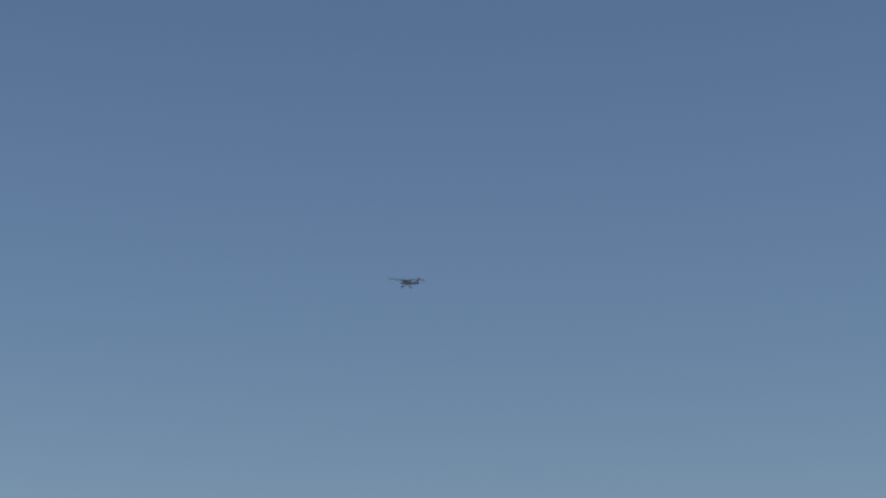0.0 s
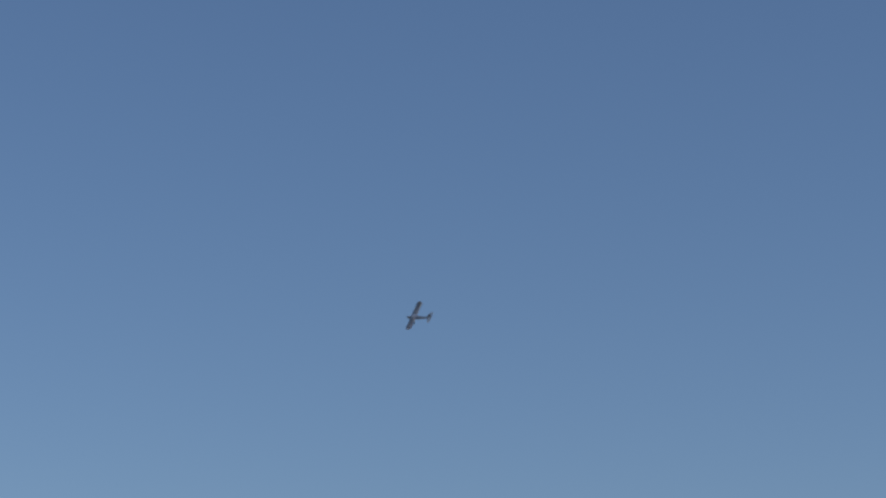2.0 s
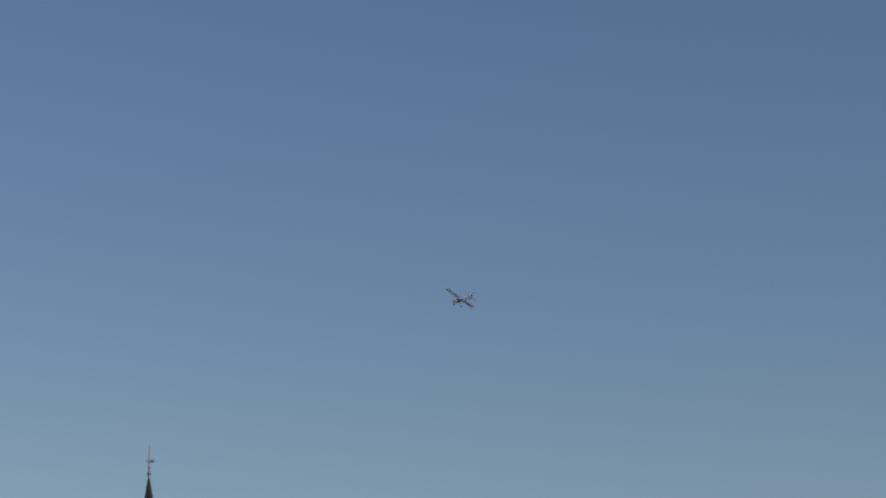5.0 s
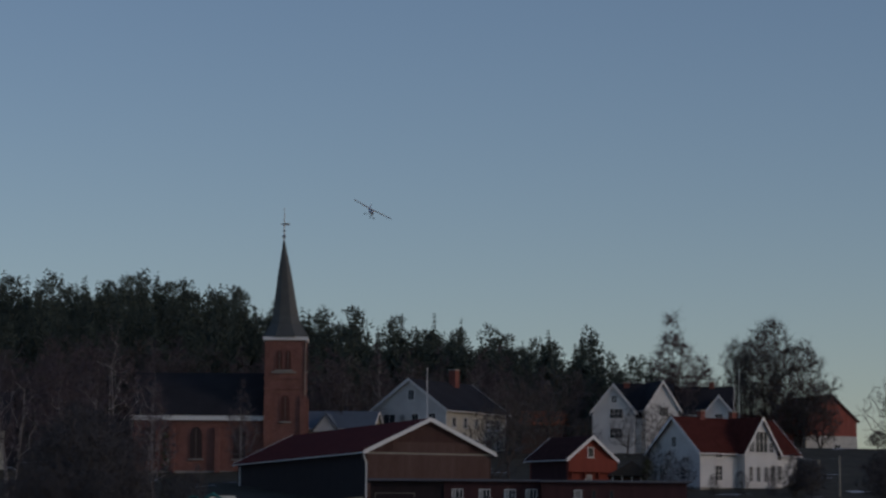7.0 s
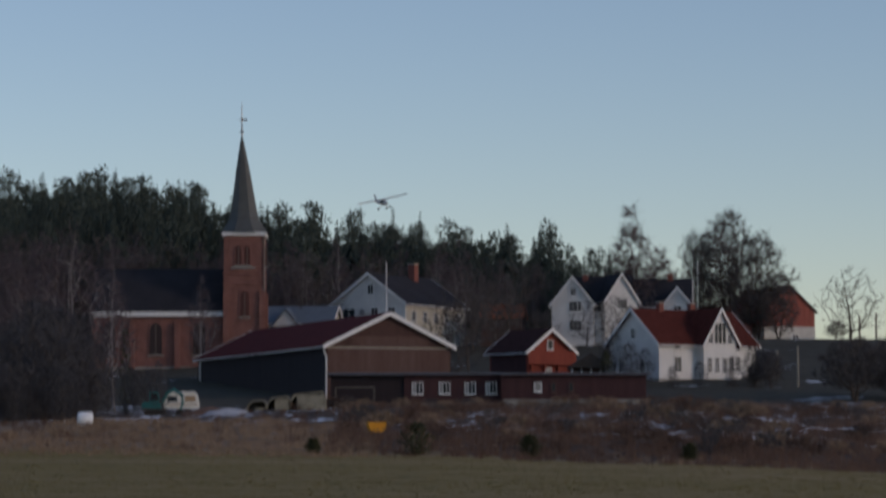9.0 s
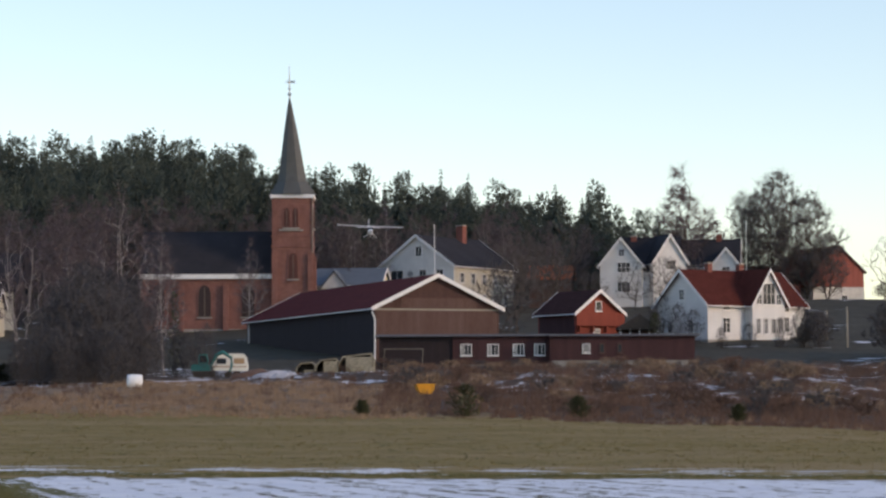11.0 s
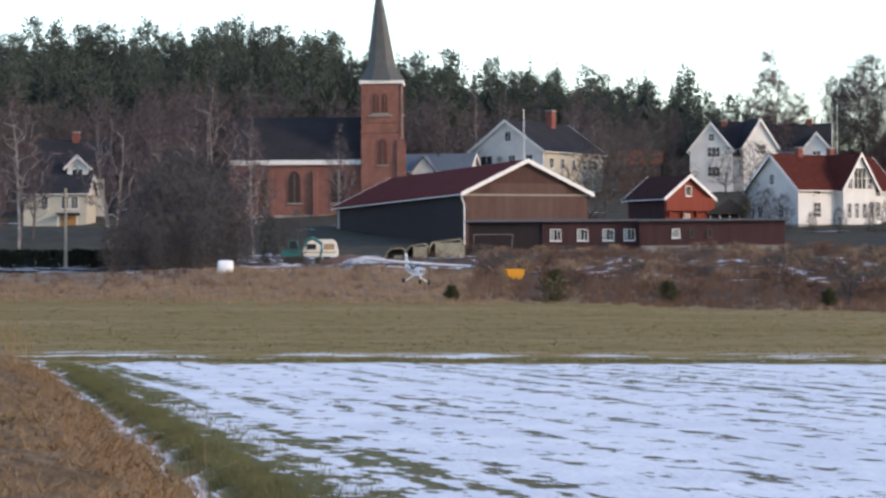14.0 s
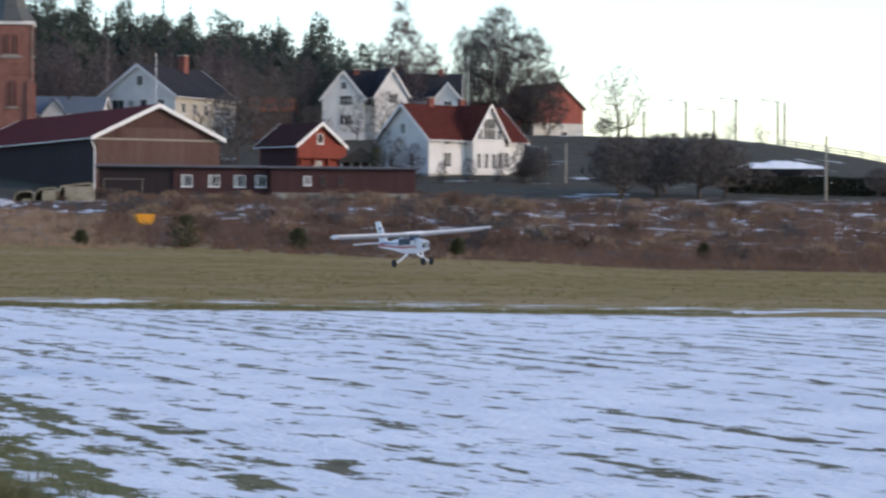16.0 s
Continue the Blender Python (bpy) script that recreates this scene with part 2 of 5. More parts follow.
    l.new(base, b.inputs["Base Color"])
    bp = n.new("ShaderNodeBump")
    bp.inputs["Strength"].default_value, bp.inputs["Distance"].default_value = 0.6, 0.05
    l.new(f("ADD", fine, rows), bp.inputs["Height"])
    l.new(bp.outputs[0], b.inputs["Normal"])
    return m


LAND = land_mat()


# ---- shapes ----
class Shape:
    """Vertices and faces gathered for one mesh."""

    def __init__(self):
        self.v, self.f = [], []

    def poly(self, pts, faces):
        k = len(self.v)
        self.v += [tuple(p) for p in pts]
        self.f += [tuple(i + k for i in q) for q in faces]
        return self

    def box(self, x0, x1, y0, y1, z0, z1):
        p = [(x, y, z) for z in (z0, z1) for y in (y0, y1) for x in (x0, x1)]
        return self.poly(p, [(0, 2, 3, 1), (4, 5, 7, 6), (0, 1, 5, 4), (1, 3, 7, 5), (3, 2, 6, 7), (2, 0, 4, 6)])

    def prism(self, section, y0, y1):
        """A closed section of (x, z) drawn out along y."""
        n = len(section)
        pts = [(x, y0, z) for x, z in section] + [(x, y1, z) for x, z in section]
        return self.poly(pts, [tuple(range(n)), tuple(range(2 * n - 1, n - 1, -1))] + [(i, i + n, (i + 1) % n + n, (i + 1) % n) for i in range(n)])

    def tube(self, path, radii, sides=6):
        k0 = None
        for i, (p, r) in enumerate(zip(path, radii)):
            a = Vector(path[min(i + 1, len(path) - 1)]) - Vector(path[max(i - 1, 0)])
            q = a.to_track_quat("Z", "Y")
            k = len(self.v)
            for s in range(sides):
                w = q @ Vector((r * math.cos(s * math.tau / sides), r * math.sin(s * math.tau / sides), 0))
                self.v.append(tuple(Vector(p) + w))
            if k0 is not None:
                self.f += [(k0 + s, k0 + (s + 1) % sides, k + (s + 1) % sides, k + s) for s in range(sides)]
            else:
                self.f.append(tuple(range(k + sides - 1, k - 1, -1)))
            k0 = k
        self.f.append(tuple(range(k0, k0 + sides)))
        return self

    def blade(self, p, q, w, side):
        """A thin tapering sliver from p to q."""
        k = len(self.v)
        s = Vector(side) * (w / 2)
        self.v += [tuple(Vector(p) - s), tuple(Vector(p) + s), tuple(q)]
        self.f.append((k, k + 1, k + 2))
        return self

    def moved(self, m, start=0):
        self.v[start:] = [tuple(m @ Vector(p)) for p in self.v[start:]]
        return self

    def mesh(self, name, material, smooth=False):
        d = bpy.data.meshes.new(name)
        d.from_pydata(self.v, [], self.f)
        d.materials.append(material)
        if smooth:
            d.polygons.foreach_set("use_smooth", [True] * len(d.polygons))
        d.update()
        return d


def part(name, shape, material, parent, label="", smooth=False, at=None):
    ob = new(name, shape.mesh(name, material, smooth) if isinstance(shape, Shape) else shape)
    ob.parent = parent
    if at:
        ob.location = at
    return tagged(ob, label)


def thing(name, m, label, category, group="", kind=""):
    ob = new(name)
    ob.matrix_basis = m
    return tagged(ob, label, category, group, kind)


def solid(name, shape, material, m, label, category="", group="", kind="", smooth=False):
    ob = new(name, shape.mesh(name, material, smooth))
    ob.matrix_basis = m
    return tagged(ob, label, category, group, kind)


# ---- the land: a flat field, a scrubby bank, the village terrace and a wooded hill ----
BEARINGS = (-0.24, -0.1, 0.0, 0.1, 0.2, 0.32)
LAND_ROWS = (
    (0, (0, 0, 0, 0, 0, 0)),
    (70, (0, 0, 0, 0, 0, 0)),
    (130, (0.4, 0.4, 0.35, 0.25, 0.05, 0)),
    (172, (1.35, 1.35, 1.3, 0.8, 0.2, 0)),
    (205, (2.9, 3.45, 3.0, 2.5, 1.7, 1.4)),
    (240, (4.3, 4.4, 4.6, 4.7, 4.2, 4)),
    (280, (5.5, 5.6, 5.75, 6.0, 6.2, 6)),
    (330, (9, 9, 9.2, 9.7, 9.4, 9)),
    (380, (11.8, 12.4, 14, 14.8, 14.2, 11)),
    (420, (16, 18, 17.8, 18.4, 18.1, 12.5)),
    (450, (21, 23, 20, 19, 18.3, 12.8)),
    (560, (39, 38, 27, 22, 17, 13)),
    (800, (52, 50, 34, 24, 16, 12)),
    (5000, (60, 60, 50, 40, 30, 20)),
)


def land(x, y):
    d = max(y, 0.0)
    s = x / max(d, 20.0)
    s = min(max(s, BEARINGS[0]), BEARINGS[-1])
    j = max(i for i in range(len(BEARINGS) - 1) if BEARINGS[i] <= s)
    u = (s - BEARINGS[j]) / (BEARINGS[j + 1] - BEARINGS[j])
    u = u * u * (3 - 2 * u)
    d = min(d, 4999.0)
    i = max(k for k in range(len(LAND_ROWS) - 1) if LAND_ROWS[k][0] <= d)
    (d0, a), (d1, c) = LAND_ROWS[i], LAND_ROWS[i + 1]
    w = (d - d0) / (d1 - d0)
    z = (a[j] * (1 - u) + a[j + 1] * u) * (1 - w) + (c[j] * (1 - u) + c[j + 1] * u) * w
    # a straw-covered bank beside the field's margin
    side = x + 0.2 * y
    if 8 < y < 66 and side < 1.9:
        k = min((1.9 - side) / 1.1, 1.0) * min((y - 8) / 4, 1.0) * min((66 - y) / 12, 1.0)
        z += 0.5 * k * k * (3 - 2 * k) + 0.2 * k * noise.noise((x * 0.9, y * 0.6, 9)) + 0.12 * k * noise.noise((x * 2.6, y * 1.5, 4))
    elif 8 < y < 66 and side < 2.5:
        z -= 0.2 * math.sin((side - 1.9) / 0.6 * math.pi)
    rough = 0.015 if d < 70 else 0.05 if d < 170 else 0.25
    if 172 < y < 268 and x > -14:
        z += 0.55 * min((x + 14) / 8, 1.0) * min((y - 172) / 12, 1.0) * min((268 - y) / 12, 1.0) * noise.noise((x * 0.16, y * 0.11, 6))
    z += rough * noise.noise((x * 0.5, y * 0.3, 0)) + 0.35 * rough * noise.noise((x * 2.1, y * 1.1, 3))
    return z


def steps(*runs):
    out = []
    for a, b_, s in runs:
        k = max(1, round((b_ - a) / s))
        out += [a + (b_ - a) * i / k for i in range(k)]
    return out + [runs[-1][1]]


def build_land():
    ys = steps((-300, -20, 40), (-20, 14, 4), (14, 80, 0.6), (80, 300, 1.8), (300, 600, 6), (600, 1200, 40), (1200, 4600, 400))
    half = steps((0, 14, 0.4), (14, 60, 1.6), (60, 200, 7), (200, 600, 50), (600, 3000, 400))
    xs = [-x for x in reversed(half[1:])] + half
    s = Shape()
    s.v = [(x, y, land(x, y)) for y in ys for x in xs]
    w = len(xs)
    s.f = [(j * w + i, j * w + i + 1, (j + 1) * w + i + 1, (j + 1) * w + i) for j in range(len(ys) - 1) for i in range(w - 1)]
    tagged(new("ground", s.mesh("ground", LAND, True)), "snow-streaked field, meadow and brown bank rising to a village", "ground", kind="structure")


build_land()


# ---- building parts ----
def window(parent, m, w, h, cols=2, rows=2, frame_mat=None, pane=None, name="window"):
    """A framed window in the plane of m: local x across, z up, facing -y."""
    fm, t = frame_mat or TRIM, 0.075
    s = Shape()
    for y in (-0.07, 0.05):
        for k in (0, t):
            s.v += [(-w / 2 + k, y, k), (w / 2 - k, y, k), (w / 2 - k, y, h - k), (-w / 2 + k, y, h - k)]
    for q in range(4):
        r = (q + 1) % 4
        s.f += [(q, r, 4 + r, 4 + q), (8 + q, 12 + q, 12 + r, 8 + r), (q, 8 + q, 8 + r, r), (4 + q, 4 + r, 12 + r, 12 + q)]
    win = part(name, s, fm, parent)
    win.matrix_basis = m
    for i in range(1, cols):
        x = -w / 2 + w * i / cols
        part("glazing_bar", Shape().box(x - 0.025, x + 0.025, -0.05, 0.04, t, h - t), fm, win)
    for j in range(1, rows):
        z = h * j / rows
        part("glazing_bar", Shape().box(-w / 2 + t, w / 2 - t, -0.045, 0.035, z - 0.022, z + 0.022), fm, win)
    part("pane", Shape().box(-w / 2 + t, w / 2 - t, -0.02, 0.01, t, h - t), pane or GLASS, win)
    part("sill", Shape().box(-w / 2 - 0.06, w / 2 + 0.06, -0.14, 0.0, -0.07, -0.003), fm, win)
    return win


def on_gable(x, z):
    return pose(x, -0.02, z)


def on_right(y, z, half):
    return pose(half + 0.02, y, z, 0, 0, 90)


def on_left(y, z, half):
    return pose(-half - 0.02, y, z, 0, 0, -90)


def gabled(parent, width, length, wall, ridge, wall_mat, roof_mat, trim=None, over=0.45, thick=0.16, at=None, side_mat=None, foundation=0.0):
    """Walls and a gable roof: ridge along y, front gable at y = 0 facing -y. Parts go under parent, or under a wing of it."""
    h = width / 2
    base = at or Matrix()

    def put(name, s, material):
        o = part(name, s, material, parent)
        o.matrix_basis = base
        return o

    drop = 3.0                                    # walls reach down into sloping ground
    t = 0.2
    for y0, y1 in ((0, t), (length - t, length)):
        put("gable_wall", Shape().prism([(-h, foundation - drop * (foundation == 0)), (h, foundation - drop * (foundation == 0)), (h, wall), (0, ridge), (-h, wall)], y0, y1), wall_mat)
    for x0, x1 in ((-h, -h + t), (h - t, h)):
        put("side_wall", Shape().box(x0, x1, t, length - t, foundation - drop * (foundation == 0), wall), side_mat or wall_mat)
    if foundation:
        put("foundation", Shape().box(-h + 0.03, h - 0.03, 0.03, length - 0.03, -drop, foundation), STONE)
    k = (ridge - wall) / h
    for sgn in (-1, 1):
        x1 = sgn * (h + over)
        z1 = wall - k * over
        sec = [(0, ridge), (x1, z1), (x1, z1 + thick), (0, ridge + thick)]
        put("roof_slope", Shape().prism(sec if sgn < 0 else sec[::-1], -over, length + over), roof_mat)
        if trim:
            sec = [(0, ridge - 0.22), (x1, z1 - 0.22), (x1, z1 + thick + 0.05), (0, ridge + thick + 0.05)]
            for y0 in (-over - 0.06, length + over + 0.003):
                put("verge_board", Shape().prism(sec if sgn < 0 else sec[::-1], y0, y0 + 0.057), trim)
            put("gutter", Shape().box(min(x1, x1 + sgn * 0.1), max(x1, x1 + sgn * 0.1), -over, length + over, z1 - 0.06, z1 + 0.06), trim)


def chimney(parent, m, w=0.9, h=2.2):
    c = part("chimney", Shape().box(-w / 2, w / 2, -w / 2, w / 2, -1.2, h), CHIMNEY, parent)
    c.matrix_basis = m
    part("chimney_cap", Shape().box(-w / 2 - 0.08, w / 2 + 0.08, -w / 2 - 0.08, w / 2 + 0.08, h + 0.003, h + 0.16), STONE, c)


def arch(w, h, y0, y1, s=None):
    """A pointed-arch slab, base at z = 0."""
    s = s or Shape()
    pts, r = [(-w / 2, 0), (w / 2, 0), (w / 2, h - w * 0.8)], w * 0.98
    pts += [(w / 2 * math.cos(a) ** 0.9, h - w * 0.8 + w * 0.8 * math.sin(a)) for a in (0.4, 0.8, 1.2)]
    pts += [(0, h)] + [(-x, z) for x, z in reversed(pts[2:])]
    return s.prism(pts, y0, y1)


def arched_window(parent, m, w, h, pane=None):
    rim = arch(w + 0.36, h + 0.24, -0.06, 0.1)
    win = part("arched_window", rim, BRICK, parent)
    win.matrix_basis = m
    part("pane", arch(w, h, -0.1, 0.02), pane or GLASS, win)
    part("mullion", Shape().box(-0.05, 0.05, -0.16, -0.103, 0.05, h * 0.93), LEAD, win)
    part("sill", Shape().box(-w / 2 - 0.2, w / 2 + 0.2, -0.24, 0, -0.24, -0.06), STONE, win)


LOUVRE = mat("red_brown_louvres", (0.12, 0.05, 0.042), 0.85, 0.3, 1.0, 8, 0.3, stripes=("Z", 0.2))
LEADED = mat("old_leaded_glass", (0.05, 0.032, 0.03), 0.4, 0.3, 2.0, 8, 0, spec=0.2)
LEAD = mat("grey_tracery", (0.16, 0.12, 0.1), 0.7, 0.2, 2, 10, 0)


# ---- church ----
def church():
    # origin: middle of the tower's front foot
    c = thing("church", pose(-17.9, 380, 12.2), "red brick church with grey pointed spire beside the wood", "church")
    w, top = 5.5, 18.6
    h = w / 2
    part("tower", Shape().box(-h, h, 0, w, -2, top), BRICK, c)
    part("cornice", Shape().box(-h - 0.25, h + 0.25, -0.25, w + 0.25, top + 0.003, top + 0.45), TRIM, c)
    for z in (11.9, 13.3):
        part("string_course", Shape().box(-h - 0.12, h + 0.12, -0.12, w + 0.12, z, z + 0.25), BRICK, c)
    part("belfry_sill", Shape().box(-1.8, 1.5, -0.22, -0.003, 14.1, 14.3), STONE, c)
    for x, y in ((-h - 0.05, -0.35), (h - 0.65, -0.35), (h - 0.65, w - 0.35)):
        part("buttress", Shape().prism([(x, -2), (x + 0.75, -2), (x + 0.75, 11), (x, 11)], y, y + 0.75), BRICK, c)
    part("buttress", Shape().prism([(h, -2), (h + 1.1, -2), (h + 1.1, 4.5), (h + 0.5, 6.2), (h + 0.5, 10.5), (h, 11.3)], 0.1, 1.1), BRICK, c)
    # pale strip added for the light along the tower's right edge; no pipe here
    part("downpipe_or_lit_edge", Shape().box(h - 0.06, h + 0.06, -0.16, -0.02, 2, top), POLE, c)
    for x in (-0.75, 0.42):
        arched_window(c, pose(x, -0.03, 14.6), 0.8, 2.6, LOUVRE)
        arched_window(c, pose(h + 0.03, 2.75 + x, 14.6, 0, 0, 90), 0.8, 2.6, LOUVRE)
    arched_window(c, pose(0.1, -0.03, 7.6), 1.25, 3.5, LOUVRE)
    # spire: a broad skirt that turns into a slim eight-sided needle
    s = Shape()
    rings = [(3.25, top + 0.453), (2.75, top + 1.3), (2.15, top + 2.3), (1.85, top + 3.4), (0.95, top + 9.3), (0.12, top + 13.9)]
    for i, (r, z) in enumerate(rings):
        k = min(i / 2, 1.0)
        for a in range(8):
            an = (a + 0.5) * math.tau / 8
            x, y = math.cos(an), math.sin(an)
            q = 1 / max(abs(x), abs(y))
            r2 = r * (q * (1 - k) + 1.04 * k)
            s.v.append((x * r2 - 0.035 * (z - top), y * r2 + h, z))
        if i:
            s.f += [((i - 1) * 8 + a, (i - 1) * 8 + (a + 1) % 8, i * 8 + (a + 1) % 8, i * 8 + a) for a in range(8)]
    s.f.append(tuple(range(len(s.v) - 8, len(s.v))))
    spire = part("spire", s, SPIRE, c)
    tip = top + 13.8
    part("finial", Shape().tube([(-0.48, h, tip), (-0.5, h, tip + 4.6)], [0.11, 0.05], 6), METAL, spire)
    part("weather_vane", Shape().box(-0.65, 0.25, h - 0.03, h + 0.03, tip + 2.25, tip + 2.55).box(-1.0, -0.65, h - 0.03, h + 0.03, tip + 2.35, tip + 2.45), METAL, spire)
    for z, r in ((tip + 0.7, 0.26), (tip + 1.5, 0.16)):
        part("ball", Shape().tube([(-0.48, h, z - r), (-0.48, h, z - r * 0.6), (-0.48, h, z), (-0.48, h, z + r * 0.6), (-0.48, h, z + r)], [0.03, r * 0.8, r, r * 0.8, 0.03], 8), METAL, spire)
    # nave, to the left of the tower
    n0, n1, eave, ridge = -20.5, -h - 0.003, 8.0, 14.5
    part("nave_wall", Shape().box(n0, n1, 1.0, 13.0, -2, eave), BRICK, c)
    part("eave_band", Shape().box(n0 - 0.4, n1, 0.55, 1.0, eave - 0.35, eave + 0.3), TRIM, c)
    part("nave_roof", Shape().poly([(n0 - 0.4, 0.5, eave + 0.3), (n1, 0.5, eave + 0.3), (n1, 7, ridge), (n0 - 0.4, 7, ridge), (n0 - 0.4, 13.4, eave + 0.3), (n1, 13.4, eave + 0.3)],
                                   [(0, 1, 2, 3), (3, 2, 5, 4), (0, 3, 4), (1, 5, 2), (0, 4, 5, 1)]), ROOF_DARK, c)
    for x in (-18.3, -12.0, -6.1):
        arched_window(c, pose(x, 0.97, 2.5), 1.7, 4.3, LEADED)
    for x in (-15.2, -9.1, -20.2):
        part("buttress", Shape().box(x - 0.35, x + 0.35, 0.45, 1.0, -2, 6.8), BRICK, c)
    part("plinth", Shape().box(n0 - 0.1, n1, 0.8, 0.997, -2, 0.8), STONE, c)


church()


# ---- the long barn ----
def barn():
    b = thing("barn", pose(1.4, 302.5, 6.0, 0, 0, 20), "long dark timber barn with a red sheet roof and white verges", "barn")
    w, length, wall, ridge = 14.3, 48.5, 6.9, 10.35
    # side walls much darker than the red gable
    gabled(b, w, length, wall, ridge, BARN_RED, ROOF_RED, TRIM, 0.5, 0.2, side_mat=BARN_DARK)
    h = w / 2
    part("ledge_board", Shape().box(-h, h, -0.1, -0.003, 6.55, 6.75), POLE, b)
    part("gable_panel", Shape().box(-4.2, 4.6, -0.07, -0.003, 6.78, 7.9), BARN_PANEL, b)
    part("lower_panel", Shape().box(-h + 0.2, h - 0.2, -0.06, -0.003, 2.0, 6.52), BARN_PANEL, b)
    pipe = [(-h - 0.45, -0.42, 6.35), (-h - 0.05, -0.2, 5.6), (-h - 0.05, -0.15, -1)]
    part("downpipe_or_lit_edge", Shape().tube(pipe, [0.09] * 3, 6), TRIM, b)
    part("corner_post", Shape().box(-h - 0.15, -h - 0.003, length - 1.2, length - 0.95, -1, 6.4), TRIM, b)
    part("concrete_foot", Shape().box(-h - 0.3, -h - 0.005, 0.5, length, -2, 0.7), STONE, b)


BARN_PANEL = mat("pale_brown_boards", (0.138, 0.09, 0.078), 0.9, 0.3, 0.3, 6, 0.4, stripes=("X", 0.2), second=(0.105, 0.058, 0.048), spec=0.1)
barn()


# ---- the low outbuilding in front of it ----
def outbuilding():
    o = thing("outbuilding", pose(0, 285, 6.2), "long low dark-red outbuilding with a flat grey roof", "outbuilding")
    part("dark_shed", Shape().box(-4.6, -4.4, 0, 8, -2, 3.05).box(-4.4, 2.7, 7.8, 8, -2, 3.05).box(2.7, 2.897, 0.2, 8, -2, 3.05).box(-4.4, 2.7, 0.2, 0.35, -2, 3.0), SHED_DARK, o)
    part("front_wall", Shape().box(2.9, 12.9, 0, 8, 0.25, 3.05), LOW_RED, o)
    part("front_wall", Shape().box(12.9, 27.4, -1.6, 7, 0.55, 3.0), LOW_RED, o)
    part("foundation", Shape().box(2.95, 12.85, 0.05, 7.9, -2, 0.247), STONE, o)
    part("foundation", Shape().box(12.95, 27.35, -1.55, 6.9, -2, 0.547), STONE, o)
    part("foundation_block", Shape().box(13.4, 15.2, -1.75, -1.56, -1.4, 0.3), STONE, o)
    part("roof_slab", Shape().box(-5.0, 12.6, -0.5, 8.5, 3.06, 3.3), ROOF_EDGE, o)
    part("roof_slab", Shape().box(12.6, 27.9, -2.1, 7.5, 3.01, 3.22), ROOF_EDGE, o)
    for x in (4.25, 7.0, 9.6, 11.75):
        w = window(o, pose(x, -0.02, 1.1), 1.15, 1.2, 3, 1)
        part("curtain", Shape().box(-0.5, -0.16, -0.035, -0.021, 0.1, 1.1), CURTAIN, w)
    for x, w in ((16.4, 0.8), (18.0, 0.5), (19.8, 0.5)):
        window(o, pose(x, -1.62, 1.3), w, 0.95, 1, 1, None if w > 0.6 else BARN_PANEL, CURTAIN if w > 0.6 else GLASS)
    part("corner_board", Shape().box(12.7, 12.9, -1.7, -1.5, 0.4, 3.0), LOW_RED, o)


SHED_DARK = mat("dark_brown_boards", (0.034, 0.024, 0.026), 0.85, 0.3, 0.5, 8, 0.3, stripes=("X", 0.18))
ROOF_EDGE = mat("grey_felt_roof", (0.11, 0.115, 0.135), 0.7, 0.25, 0.5, 6, 0.2)
outbuilding()


# ---- small red storehouse ----
def storehouse():
    s = thing("storehouse", pose(20.5, 329, 9.0, 0, 0, 33), "small red timber storehouse with white verge boards", "storehouse")
    # LOW_RED on the side walls paints in the shade of the left-facing side
    gabled(s, 6.6, 7.6, 4.3, 6.75, SHED_RED, ROOF_BROWN, TRIM, 0.5, side_mat=LOW_RED)
    part("upper_storey", Shape().box(-3.5, 3.5, -0.5, -0.003, 2.6, 4.2), SHED_RED, s)
    for x in (-2.9, -1, 1, 2.9):
        part("bracket", Shape().prism([(x - 0.1, 1.9), (x + 0.1, 1.9), (x + 0.1, 2.59), (x - 0.1, 2.59)], -0.4, -0.003), SHED_RED, s)
    window(s, on_gable(0, 4.35), 0.9, 1.2, 1, 1)
    window(s, on_gable(-0.3, 1.2), 0.95, 1.1, 2, 1, None, CURTAIN)


storehouse()


